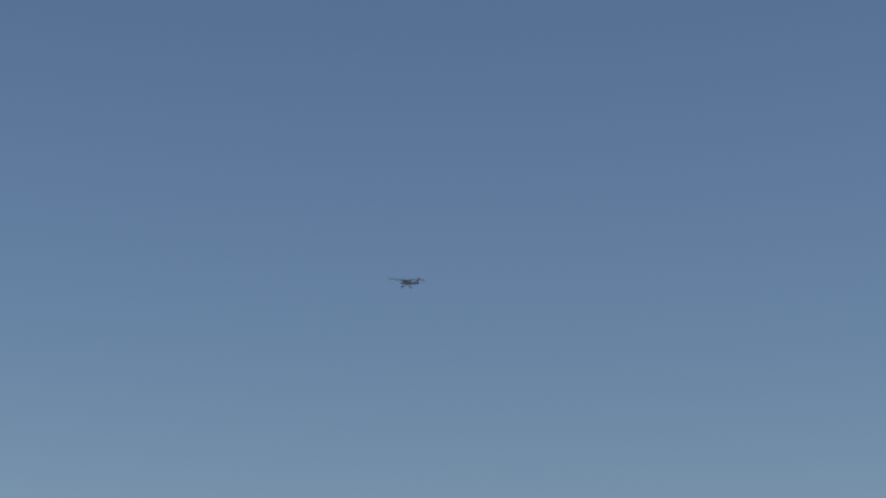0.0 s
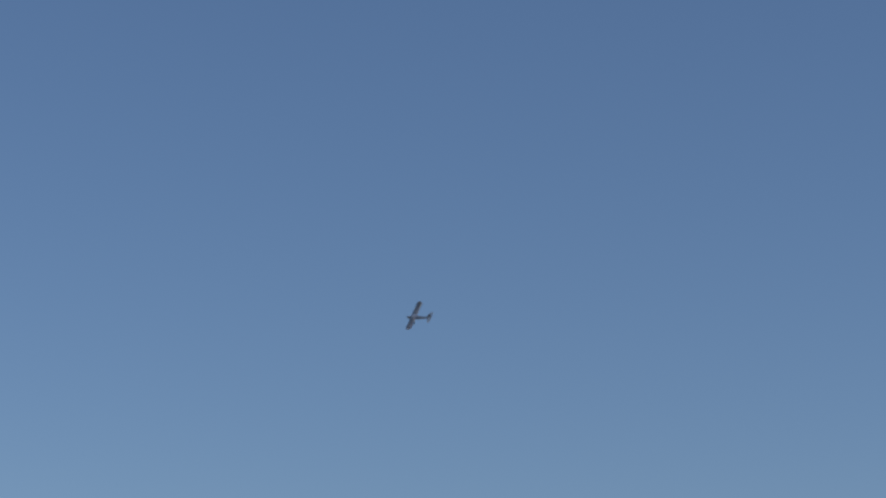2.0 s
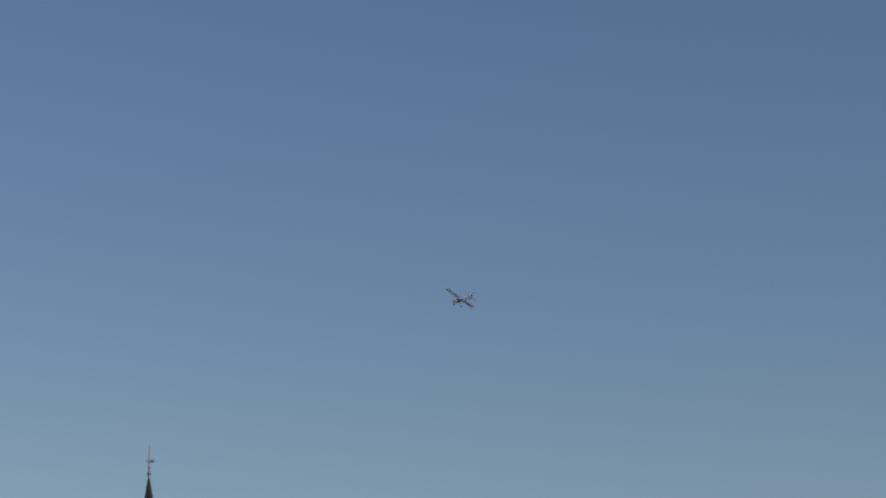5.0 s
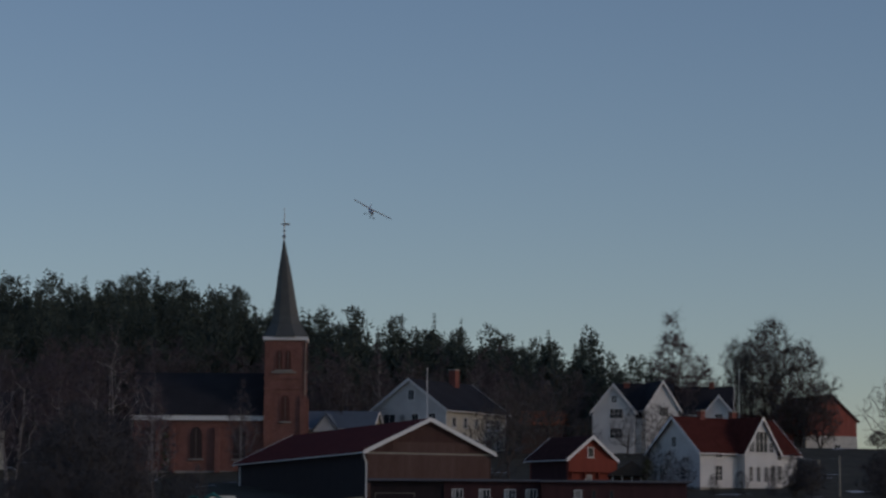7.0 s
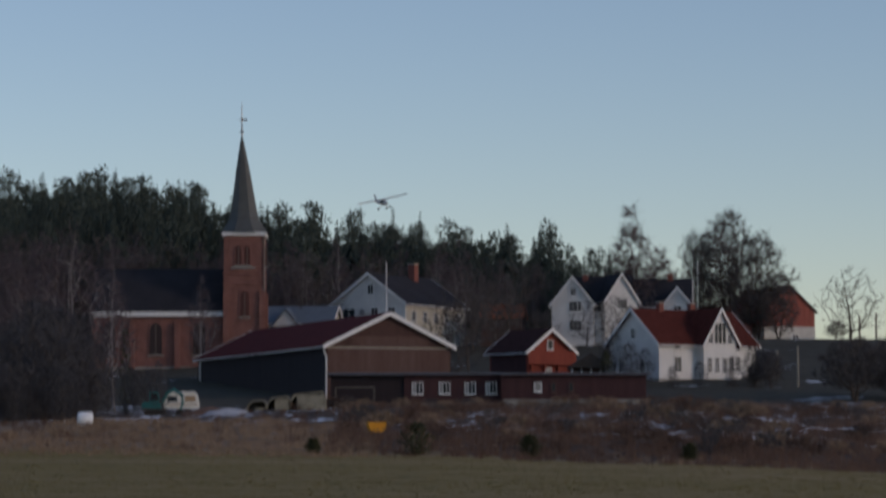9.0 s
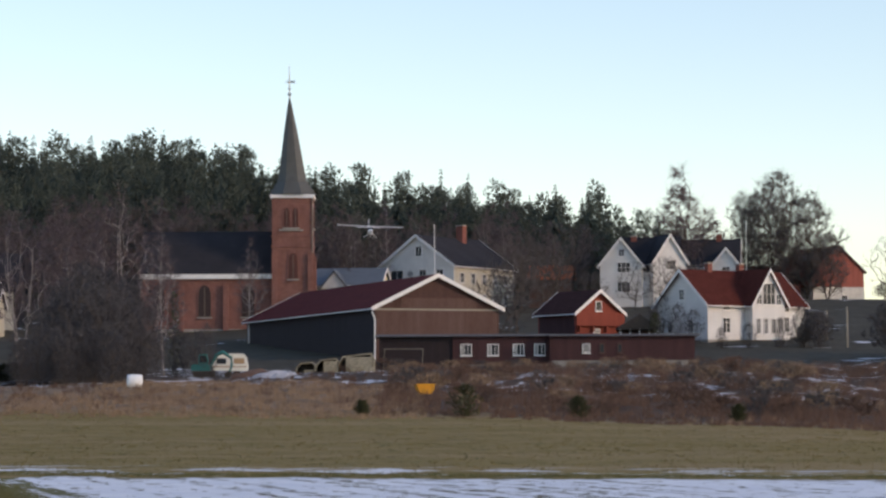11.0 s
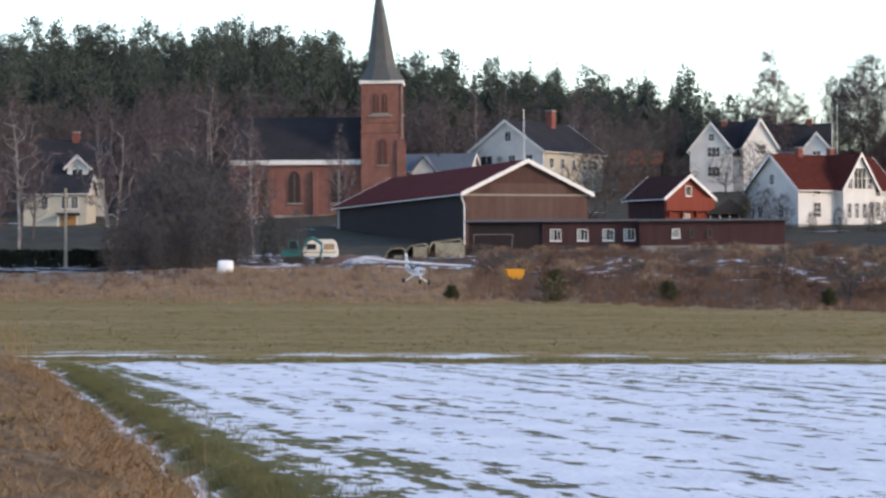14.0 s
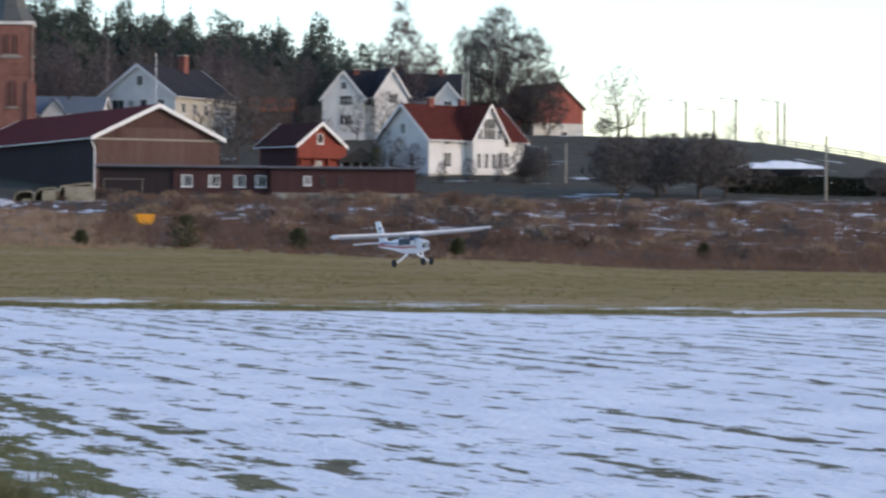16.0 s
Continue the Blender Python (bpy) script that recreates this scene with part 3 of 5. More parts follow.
# ---- white villa with a glazed cross gable ----
def villa():
    v = thing("villa", pose(30.8, 333.8, 9.6, 0, 0, -55), "white timber villa with red tiled roof and a glazed cross gable", "house")
    w, length, wall, ridge = 9.3, 15.4, 4.75, 8.75
    h = w / 2
    gabled(v, w, length, wall, ridge, WHITE, ROOF_TILE, TRIM, 0.45, foundation=0.4)
    wing = pose(h + 1.3, 8.5, 0, 0, 0, 90)
    gabled(v, 5.2, h + 1.3, 4.9, 8.75, WHITE, ROOF_TILE, TRIM, 0.4, at=wing, foundation=0.4)
    g = h + 1.32
    window(v, pose(g, 8.5, 4.6, 0, 0, 90), 2.0, 2.6, 3, 2)
    for y in (6.95, 10.05):
        window(v, pose(g, y, 4.6, 0, 0, 90), 0.85, 1.3, 2, 2)
    for y in (6.8, 8.0, 9.2):
        window(v, pose(g, y, 1.1, 0, 0, 90), 0.75, 1.9, 2, 3)
    window(v, pose(g, 10.3, 1.1, 0, 0, 90), 0.8, 1.9, 2, 3)
    for y in (2.9,):
        window(v, on_right(y, 1.2, h), 1.25, 1.85, 2, 3)
        window(v, on_right(y, 3.9, h), 1.15, 0.65, 3, 1)
    window(v, on_right(12.3, 1.4, h), 1.3, 1.85, 3, 3)
    window(v, on_right(12.3, 3.8, h), 1.2, 0.75, 3, 1)
    for x in (-2.2, 1.6):
        window(v, on_gable(x, 1.3), 1.0, 1.5, 2, 3)
    window(v, on_gable(0, 5.2), 1.0, 1.3, 2, 3)
    chimney(v, pose(0, 4.2, ridge), 0.7, 0.9)
    chimney(v, pose(0, 9.2, ridge), 0.7, 0.9)
    part("balcony", Shape().box(h + 1.35, h + 2.3, 9.6, 11.0, 0.0, 0.5).box(h + 2.2, h + 2.3, 9.6, 11.0, 0.5, 1.0), TRIM, v)


villa()


# ---- big white house on the terrace ----
def big_house():
    b = thing("house", pose(-1.0, 401, 16.0, 0, 0, -33), "large white gabled house with dark slate roof and brick chimney", "house")
    w, length, wall, ridge = 12.4, 16.5, 6.6, 10.9
    h = w / 2
    # cream sides on a white house: warm light from the right, put into colour
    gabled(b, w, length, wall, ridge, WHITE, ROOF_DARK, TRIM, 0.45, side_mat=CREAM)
    window(b, on_gable(0.3, 7.9), 1.1, 1.5, 2, 1)
    for x, ww in ((-3.4, 2.2), (1.0, 1.25), (3.9, 1.25)):
        window(b, on_gable(x, 4.5), ww, 1.5, 2, 1)
        window(b, on_gable(x, 1.5), ww, 1.5, 2, 1)
    for y in (2.2, 5.2, 8.2, 11.2, 14.2):
        window(b, on_right(y, 4.0, h), 1.1, 1.5, 2, 2)
        window(b, on_right(y, 1.0, h), 1.1, 1.5, 2, 2)
    chimney(b, pose(0.6, 11.0, ridge - 0.4), 1.1, 2.3)
    part("dish", Shape().tube([(-0.9, -0.5, 5.4), (-0.9, -0.35, 5.4)], [0.45, 0.4], 12), METAL, b)
    s = thing("house", pose(-5.6, 396, 15.0, 0, 0, 80), "low house with a grey-blue sheet roof", "house")
    gabled(s, 7.5, 9.5, 4.6, 6.9, CREAM, ROOF_BLUE, TRIM, 0.4)
    part("dormer", Shape().prism([(-1.9, 4.0), (1.9, 4.0), (0, 6.3)], 0, 4.4).moved(pose(-4.4, 6.4, 0, 0, 0, -90)), WHITE, s)
    part("dormer_roof", Shape().prism([(-2.2, 3.95), (-1.9, 3.95), (0, 6.35), (1.9, 3.95), (2.2, 3.95), (0, 6.6)], -0.2, 4.4).moved(pose(-4.4, 6.4, 0, 0, 0, -90)), ROOF_BLUE, s)


big_house()


# ---- twin-gabled house, its neighbour and the red barn at the hill's edge ----
def twin_house():
    t = thing("house", pose(28.2, 400, 17.4, 0, 0, -8), "white twin-gabled house with steep dark roofs", "house")
    gabled(t, 6.0, 11, 5.2, 8.9, WHITE, ROOF_DARK, TRIM, 0.35)
    second = pose(6.9, 1.6, 0.1, 0, 0, 24)
    gabled(t, 5.0, 7, 5.6, 9.3, WHITE, ROOF_DARK, TRIM, 0.35, at=second)
    gabled(t, 8.4, 8.6, 4.4, 9.3, WHITE, ROOF_DARK, None, 0.2, at=pose(8.2, 6.2, 0, 0, 0, 90))
    for z in (1.2, 4.0):
        window(t, on_gable(0.4, z), 1.9, 1.5, 3, 2)
    window(t, on_gable(0.1, 6.3), 0.9, 1.1, 2, 2)
    for z in (1.2, 4.3):
        window(t, second @ on_gable(0.2, z), 1.5, 1.4, 3, 2)
    chimney(t, pose(1.5, 6, 8.6), 0.8, 0.9)
    n = thing("house", pose(48.6, 431, 18.4, 0, 0, 82), "dark-roofed white house behind bare trees", "house")
    gabled(n, 8.5, 9.5, 5.4, 9.5, WHITE, ROOF_DARK, TRIM, 0.4)
    wing = pose(-5.0, 1.8, 0, 0, 0, -90)
    gabled(n, 4.2, 5.0, 5.4, 7.9, WHITE, ROOF_DARK, TRIM, 0.4, at=wing)
    window(n, wing @ on_gable(0, 4.0), 1.3, 1.2, 2, 2)
    for x in (-2.5, 2.0):
        window(n, on_gable(x, 3.5), 1.1, 1.3, 2, 2)
    chimney(n, pose(0, 3, 9.2), 0.8, 1.1)


twin_house()


def red_barn():
    r = thing("barn", pose(66.8, 450, 17.4, 0, 0, 22), "red barn on a white stone base at the hill's edge", "barn")
    gabled(r, 9.4, 14, 6.6, 10.6, LIT_RED, ROOF_TILE, None, 0.4)
    part("stone_base", Shape().box(-4.75, 4.75, -0.08, 14, -3, 4.0), WHITEWASH, r)
    window(r, on_gable(1.0, 1.8).copy() @ pose(0, -0.1, 0), 1.2, 0.9, 2, 1)
    gabled(r, 7, 9, 4.8, 7.4, LIT_RED, ROOF_TILE, None, 0.4, at=pose(-4.9, 6, 0, 0, 0, 80))


# red lightened: the light falling on the barn is put into its board colour
LIT_RED = mat("lit_red_boards", (0.36, 0.11, 0.085), 0.85, 0.25, 0.5, 8, 0.3, stripes=("X", 0.16))
WHITEWASH = mat("whitewashed_stone", (0.55, 0.54, 0.5), 0.85, 0.25, 0.8, 8, 0.4)
red_barn()


def left_house():
    f = thing("house", pose(-56.7, 374, 11.4, 0, 0, 90), "cream house with dark roof, porch and orange door", "house")
    gabled(f, 8.0, 8.4, 4.5, 6.9, CREAM, ROOF_DARK, TRIM, 0.4)
    for y in (1.6, 2.9, 5.6):
        window(f, on_left(y, 2.3, 4.0), 1.0, 1.7, 2, 3)
    part("door", Shape().box(-4.1, -4.003, 1.3, 3.5, -0.3, 1.2), ORANGE, f)
    part("porch_roof", Shape().box(-5.2, -4.0, 0.9, 3.9, 1.45, 1.75), ROOF_DARK, f)
    part("porch_post", Shape().box(-5.1, -4.95, 3.6, 3.75, -1, 1.447), TRIM, f)
    part("porch_post", Shape().box(-5.1, -4.95, 1.05, 1.2, -1, 1.447), TRIM, f)
    b = thing("house", pose(-56.6, 392, 14.0, 0, 0, 90), "dark-roofed house with a white dormer", "house")
    gabled(b, 10.0, 10, 4.9, 10.0, SHED_DARK, ROOF_DARK, None, 0.4, side_mat=CREAM)
    d = pose(-5.4, 3.9, 3.6, 0, 0, -90)
    gabled(b, 2.8, 4.5, 2.6, 4.0, WHITE, ROOF_DARK, TRIM, 0.45, at=d)
    window(b, d @ on_gable(0, 1.2), 1.6, 1.0, 2, 1)
    window(b, on_left(3.9, 2.0, 5.0), 2.0, 1.2, 3, 1)
    chimney(b, pose(0, 4.9, 9.7), 0.9, 1.4)
    w = thing("house", pose(-80.0, 384, 12.6, 0, 0, -14), "white gabled house half hidden by bare birches", "house")
    gabled(w, 8.0, 10, 7.0, 11.0, WHITE, ROOF_DARK, TRIM, 0.4)
    for x, z in ((-2.0, 1.4), (1.8, 1.4), (-2.0, 4.4), (1.8, 4.4), (0, 7.4)):
        window(w, on_gable(x, z), 1.1, 1.4, 2, 2)


ORANGE = mat("orange_varnished_door", (0.42, 0.21, 0.08), 0.5, 0.2, 2, 20, 0.1)
left_house()


# ---- trees ----
def dome(u):
    """Half width of a broad domed crown at the height u of it."""
    return math.sin(math.pi * min(0.97, 0.16 + 0.8 * u)) ** 0.6


def slim(u):
    """A birch's crown: widest low down, drawn out to the tip."""
    return (0.25 + 0.75 * math.sin(math.pi * min(1.0, 0.1 + u))) * (1.0 - 0.35 * u) if u < 0.9 else 0.22


def bushy(u):
    """A shrub that is broad from the ground up."""
    return (0.62 + 0.6 * u) if u < 0.5 else 0.92 * max(0.02, 1 - ((u - 0.5) * 2) ** 2.2) ** 0.5


def grow(rng, height, radius, base, n, profile, stems=1, top=0.6, twigs=6, reach=0.8, droop=0.0, thin=0.03, tip=0.012, splay=0.1, rise=0.9):
    """A leafless tree: (limbs, twigs). Stems rise from the ground; limbs spread out from them to fill the crown, each from the nearest wood below it."""
    limbs, fine = Shape(), Shape()
    spots, length, parent = [], [], []
    for s in range(stems):
        a = (s + rng.random()) * math.tau / stems
        d = Vector((math.cos(a) * splay, math.sin(a) * splay, 1))
        p = Vector((math.cos(a), math.sin(a), 0)) * (0.03 * (stems - 1)) + Vector((0, 0, -0.3))
        high = height * top * rng.uniform(0.8, 1.0) if stems > 1 else height * top
        steps_up = 9
        for k in range(steps_up + 1):
            parent.append(len(spots) - 1 if k else -1)
            length.append(length[-1] + high / steps_up if k else 0.0)
            spots.append(tuple(p))
            d = (d + Vector((rng.uniform(-1, 1), rng.uniform(-1, 1), 0.4)) * 0.07).normalized()
            p = p + d * (high / steps_up)
    first = len(spots)
    ph = [rng.uniform(0, math.tau) for _ in range(4)]
    goals = []
    while len(goals) < n:
        u, a = rng.random(), rng.uniform(0, math.tau)
        w = profile(u)
        if rng.random() > w ** 1.4:
            continue
        r = radius * w * (1 + 0.2 * math.sin(2 * a + ph[0] + 4 * u) + 0.16 * math.sin(3 * a + ph[1] - 6 * u) + 0.1 * math.sin(5 * a + ph[2] + 11 * u)) * rng.random() ** 0.5
        goals.append((math.cos(a) * r, math.sin(a) * r, base + (height - base) * u))
    goals.sort(key=lambda g: g[0] ** 2 + g[1] ** 2 + (g[2] - base) ** 2 * 0.6)
    P = np.zeros((first + n, 3))
    L = np.zeros(first + n)
    P[:first], L[:first] = spots, length
    for i, g in enumerate(goals):
        m = first + i
        away = P[:m] - g
        dist = np.sqrt((away ** 2).sum(axis=1))
        cost = dist + 0.22 * L[:m] + rise * np.maximum(0.0, away[:, 2] + 0.35 * dist)
        j = int(np.argmin(cost))
        P[m], L[m] = g, L[j] + dist[j]
        parent.append(j)
    load = np.ones(first + n)
    for i in range(first + n - 1, -1, -1):
        if parent[i] >= 0:
            load[parent[i]] += load[i]
    rad = tip * load ** 0.47
    for i in range(first + n):
        j = parent[i]
        if j < 0:
            continue
        a, b_ = Vector(P[j]), Vector(P[i])
        ra = min(rad[j], rad[i] * 1.35)
        d = b_ - a
        size = d.length
        if load[i] > 3 and i >= first:
            mid = a.lerp(b_, 0.5) + Vector((rng.uniform(-1, 1), rng.uniform(-1, 1), rng.uniform(-0.4, 1.0))) * (0.09 * size)
            limbs.tube([tuple(a), tuple(mid), tuple(b_)], [ra, (ra + rad[i]) / 2, rad[i]], 4)
        else:
            limbs.tube([tuple(a), tuple(b_)], [ra, rad[i]], 6 if i < first else 3)
        if load[i] > 5 or i < first:
            continue
        q = d.normalized() if size > 0 else Vector((0, 0, 1))
        for _ in range(twigs):
            s = a.lerp(b_, rng.uniform(0.35, 1.0))
            w = (q * 0.7 + Vector((rng.uniform(-1, 1), rng.uniform(-1, 1), rng.uniform(-0.7, 1.0) - droop)) * 0.75).normalized()
            e = s + w * (reach * rng.uniform(0.45, 1.25))
            fine.blade(s, e, thin, w.cross(Vector((rng.uniform(-1, 1), 0.9, rng.uniform(-1, 1)))).normalized())
    return limbs, fine


def bare_tree(name, seed, label, group, bark, leafing, category="tree", **k):
    limbs, fine = grow(random.Random(seed), **k)
    t = thing(name, pose(0, 0, -50), label, category, group)
    part("trunk", limbs, bark, t)
    part("crown", fine, leafing, t)
    return t


class Stand:
    """Grown trees: the first planting takes the original itself, later ones a copy."""

    def __init__(self, *trees):
        self.trees, self.used, self.i = trees, set(), 0


def copy_scaled(ob, m):
    made = copy_thing(ob, Matrix())
    made.matrix_basis = m
    return made


def planted(stand, x, y, scale=1.0, turn=0.0, which=None, broad=1.0):
    k = stand.i % len(stand.trees) if which is None else which
    stand.i += 1
    m = pose(x, y, land(x, y) - 0.1, 0, 0, turn) @ Matrix.Diagonal((scale * broad, scale * broad, scale, 1))
    if k in stand.used:
        return copy_scaled(stand.trees[k], m)
    stand.used.add(k)
    stand.trees[k].matrix_basis = m
    return stand.trees[k]


birches = Stand(*[bare_tree("birch", 11 + i, "bare pale-barked birch with fine drooping twigs", "birches", BIRCH, TWIG, height=13, radius=(2.3, 2.7, 3.2, 2.0)[i], base=3.6, n=230, profile=slim, top=0.93 if i != 2 else 0.8, stems=(1, 1, 3, 1)[i], splay=0.06 if i != 2 else 0.2, twigs=12, reach=0.85, droop=0.35, thin=0.032, tip=0.0085, rise=1.3) for i in range(4)])
wood_birches = Stand(*[bare_tree("birch", 211 + i, "slender bare birch at the wood's edge", "birches", GREY_BARK, TWIG, height=13, radius=(2.6, 3.1, 2.9)[i], base=3.0, n=230, profile=slim, top=0.9, stems=(1, 2, 1)[i], splay=0.1, twigs=13, reach=0.9, droop=0.3, thin=0.036, tip=0.009, rise=1.3) for i in range(3)])
maples = Stand(*[bare_tree("broadleaf_tree", 31 + i, "bare broad-crowned deciduous tree", "broadleaf trees", BARK, TWIG_DARK, height=11, radius=4.3, base=2.6, n=330, profile=dome, top=0.5, twigs=10, reach=0.8, thin=0.038, tip=0.012) for i in range(4)])
limes = Stand(*[bare_tree("lime_tree", 131 + i, "tall bare lime tree with a dense domed crown", "lime trees", BARK, TWIG_DARK, height=17, radius=5.6, base=2.4, n=760, profile=dome, stems=(3, 2, 4)[i], top=0.8, splay=0.2, twigs=20, reach=1.5, droop=0.3, thin=0.042, tip=0.014, rise=1.2) for i in range(3)])
tall_birches = Stand(*[bare_tree("birch", 151 + i, "tall bare birch with drooping grey twigs", "birches", BARK, TWIG, height=17, radius=3.9, base=4.0, n=430, profile=slim, top=0.92, twigs=16, reach=1.4, droop=0.8, thin=0.046, tip=0.012, rise=1.2) for i in range(2)])
thickets = Stand(*[bare_tree("willow_shrub", 51 + i, "dense leafless willow shrub by the road", "willow shrubs", BARK, TWIG_GREY, "shrub", height=8.6, radius=2.6, base=0.4, n=300, profile=bushy, stems=6, top=0.6, splay=0.22, twigs=10, reach=0.9, thin=0.042, tip=0.008, rise=1.6) for i in range(3)])
orchard = Stand(*[bare_tree("fruit_tree", 71 + i, "dark bare fruit tree with a dense low crown", "fruit trees", BARK, TWIG_DARK, height=5.6, radius=3.1, base=1.2, n=420, profile=dome, stems=1 + i % 2, top=0.42, splay=0.3, twigs=16, reach=0.65, thin=0.05, tip=0.012) for i in range(3)])
saplings = Stand(*[bare_tree("broadleaf_tree", 171, "bare tree with an open rounded crown of dark limbs", "broadleaf trees", BARK, TWIG_DARK, height=9.8, radius=4.3, base=1.8, n=210, profile=dome, top=0.72, twigs=8, reach=0.8, thin=0.036, tip=0.017)])
brush = Stand(*[bare_tree("bramble_bush", 91 + i, "tangled reddish-brown bush on the bank", "brush", BARK, (SCRUB, TWIG_DARK, DRY)[i], "bush", height=1.25, radius=1.3, base=0.1, n=64, profile=bushy, stems=5, top=0.4, splay=0.5, twigs=14, reach=0.45, thin=0.038, tip=0.005) for i in range(3)])

R = random.Random(5)
# birches along the road and before the church: x, y, height factor, which
for x, y, k, w in ((-45.0, 240, 0.93, 3), (-53.7, 302, 1.5, 1), (-58.4, 302, 1.3, 0), (-43.4, 300, 1.3, 2), (-36.2, 332, 1.55, 2), (-29.4, 247, 1.0, 3), (-24.4, 262, 0.95, 0),
                   (-26.2, 255, 0.75, 3), (-21.8, 350, 1.0, 0), (-40.5, 318, 1.1, 1), (-62.5, 300, 1.3, 3), (-66.0, 312, 1.2, 0), (-32.6, 340, 1.25, 1),
                   (-10.2, 402, 1.05, 2), (-6.0, 424, 1.2, 0), (9.0, 425, 1.1, 1), (-2.0, 432, 1.1, 3), (12.0, 414, 0.95, 2)):
    planted(birches, x, y, k, R.uniform(0, 360), w)
# the tall birches, the limes and the lone tree on the hill's edge
planted(tall_birches, 39.7, 432, 1.22, 40)
planted(tall_birches, 44.6, 436, 0.86, 150)
for x, y, k, b_, w in ((55.6, 440, 1.22, 0.78, 0), (60.0, 438, 1.02, 0.85, 1), (50.6, 441, 1.03, 0.6, 2), (63.0, 436, 0.64, 0.9, 1), (54.0, 446, 1.08, 0.8, 1)):
    planted(limes, x, y, k, R.uniform(0, 360), w, b_)
planted(saplings, 73.6, 432, 1.2, 80)
planted(orchard, 71.0, 430, 0.55, 10)
planted(saplings, 93.0, 440, 0.42, 200, broad=0.9)
planted(saplings, 99.5, 446, 0.4, 10)
planted(saplings, 8.4, 322, 0.98, 20)                # before the big house
planted(maples, 11.6, 350, 0.95, 200)
for x, y, k in ((29.6, 392, 0.62), (33.6, 390, 0.7), (37.4, 388, 0.6), (31.0, 345, 0.62), (28.6, 336, 0.5)):
    planted(maples, x, y, k, R.uniform(0, 360))
for x, y, k in ((22.0, 366, 0.62), (16.5, 378, 0.95), (13.5, 392, 1.05), (18.5, 398, 1.15), (22.5, 405, 1.1)):
    planted(maples, x, y, k, R.uniform(0, 360))
# woodland edge of bare trees round the church and the houses
for i in range(64):
    s = R.uniform(-0.215, -0.02)
    y = R.uniform(400, 440) if not -0.105 < s < -0.035 else R.uniform(414, 440)
    planted(wood_birches if R.random() < 0.7 else maples, s * y, y, R.uniform(0.95, 1.35), R.uniform(0, 360))
for i in range(38):
    s = R.uniform(-0.02, 0.105)
    y = R.uniform(425, 470)
    planted(wood_birches if R.random() < 0.6 else maples, s * y, y, R.uniform(0.8, 1.2), R.uniform(0, 360))
for i in range(12):
    s = -0.205 + 0.095 * (i + R.random()) / 12
    y = R.uniform(318, 350)
    if not -0.166 < s < -0.138:
        planted(wood_birches, s * y, y, R.uniform(1.0, 1.4), R.uniform(0, 360))
# willow thicket by the bale, domed over its middle
for i in range(20):
    u = (i + R.random()) / 20
    planted(thickets, -32.2 + 8.6 * u, R.uniform(226, 246), R.uniform(0.85, 1.05) * (0.62 + 0.5 * math.sin(math.pi * u) ** 0.7), R.uniform(0, 360))
for i in range(12):
    planted(thickets, -32.0 + 8.6 * (i + R.random()) / 12, R.uniform(217, 224), R.uniform(0.35, 0.6), R.uniform(0, 360))
for i in range(5):
    planted(thickets, -23.4 + 1.0 * i, R.uniform(246, 256), R.uniform(0.4, 0.6), R.uniform(0, 360), broad=0.7)
for x, y, k in ((33.6, 316, 0.3), (36.6, 316, 0.36), (40.6, 318, 0.42), (43.2, 320, 0.55), (45.0, 318, 0.5), (29.0, 320, 0.6), (26.5, 322, 0.55), (31.0, 322, 0.5)):
    planted(thickets, x, y, k, R.uniform(0, 360))
# brush scattered over the bank, thick along the outbuilding's foot
for i in range(150):
    y = R.uniform(180, 262)
    x = R.uniform(-0.01, 0.28) * y
    if abs(x) < 2.2 and y < 204:
        y += 30                                   # clear of the bucket
    planted(brush, x, y, R.uniform(0.5, 1.15), R.uniform(0, 360))
for i in range(34):
    planted(brush, -12 + 44 * (i + R.random()) / 34, R.uniform(272, 281), R.uniform(0.5, 1.0), R.uniform(0, 360))
# orchard on the lower terrace
for x, y, k in ((48.6, 284, 1.18), (53.0, 287, 1.12), (57.2, 285, 1.22), (60.2, 288, 1.05), (55.6, 296, 1.15), (50.8, 297, 1.1),
                (45.2, 322, 0.74), (43.6, 320, 0.5), (66.5, 297, 0.5), (72.0, 298, 0.5), (79.0, 296, 0.55), (83.5, 300, 0.6)):
    planted(orchard, x, y, k, R.uniform(0, 360))


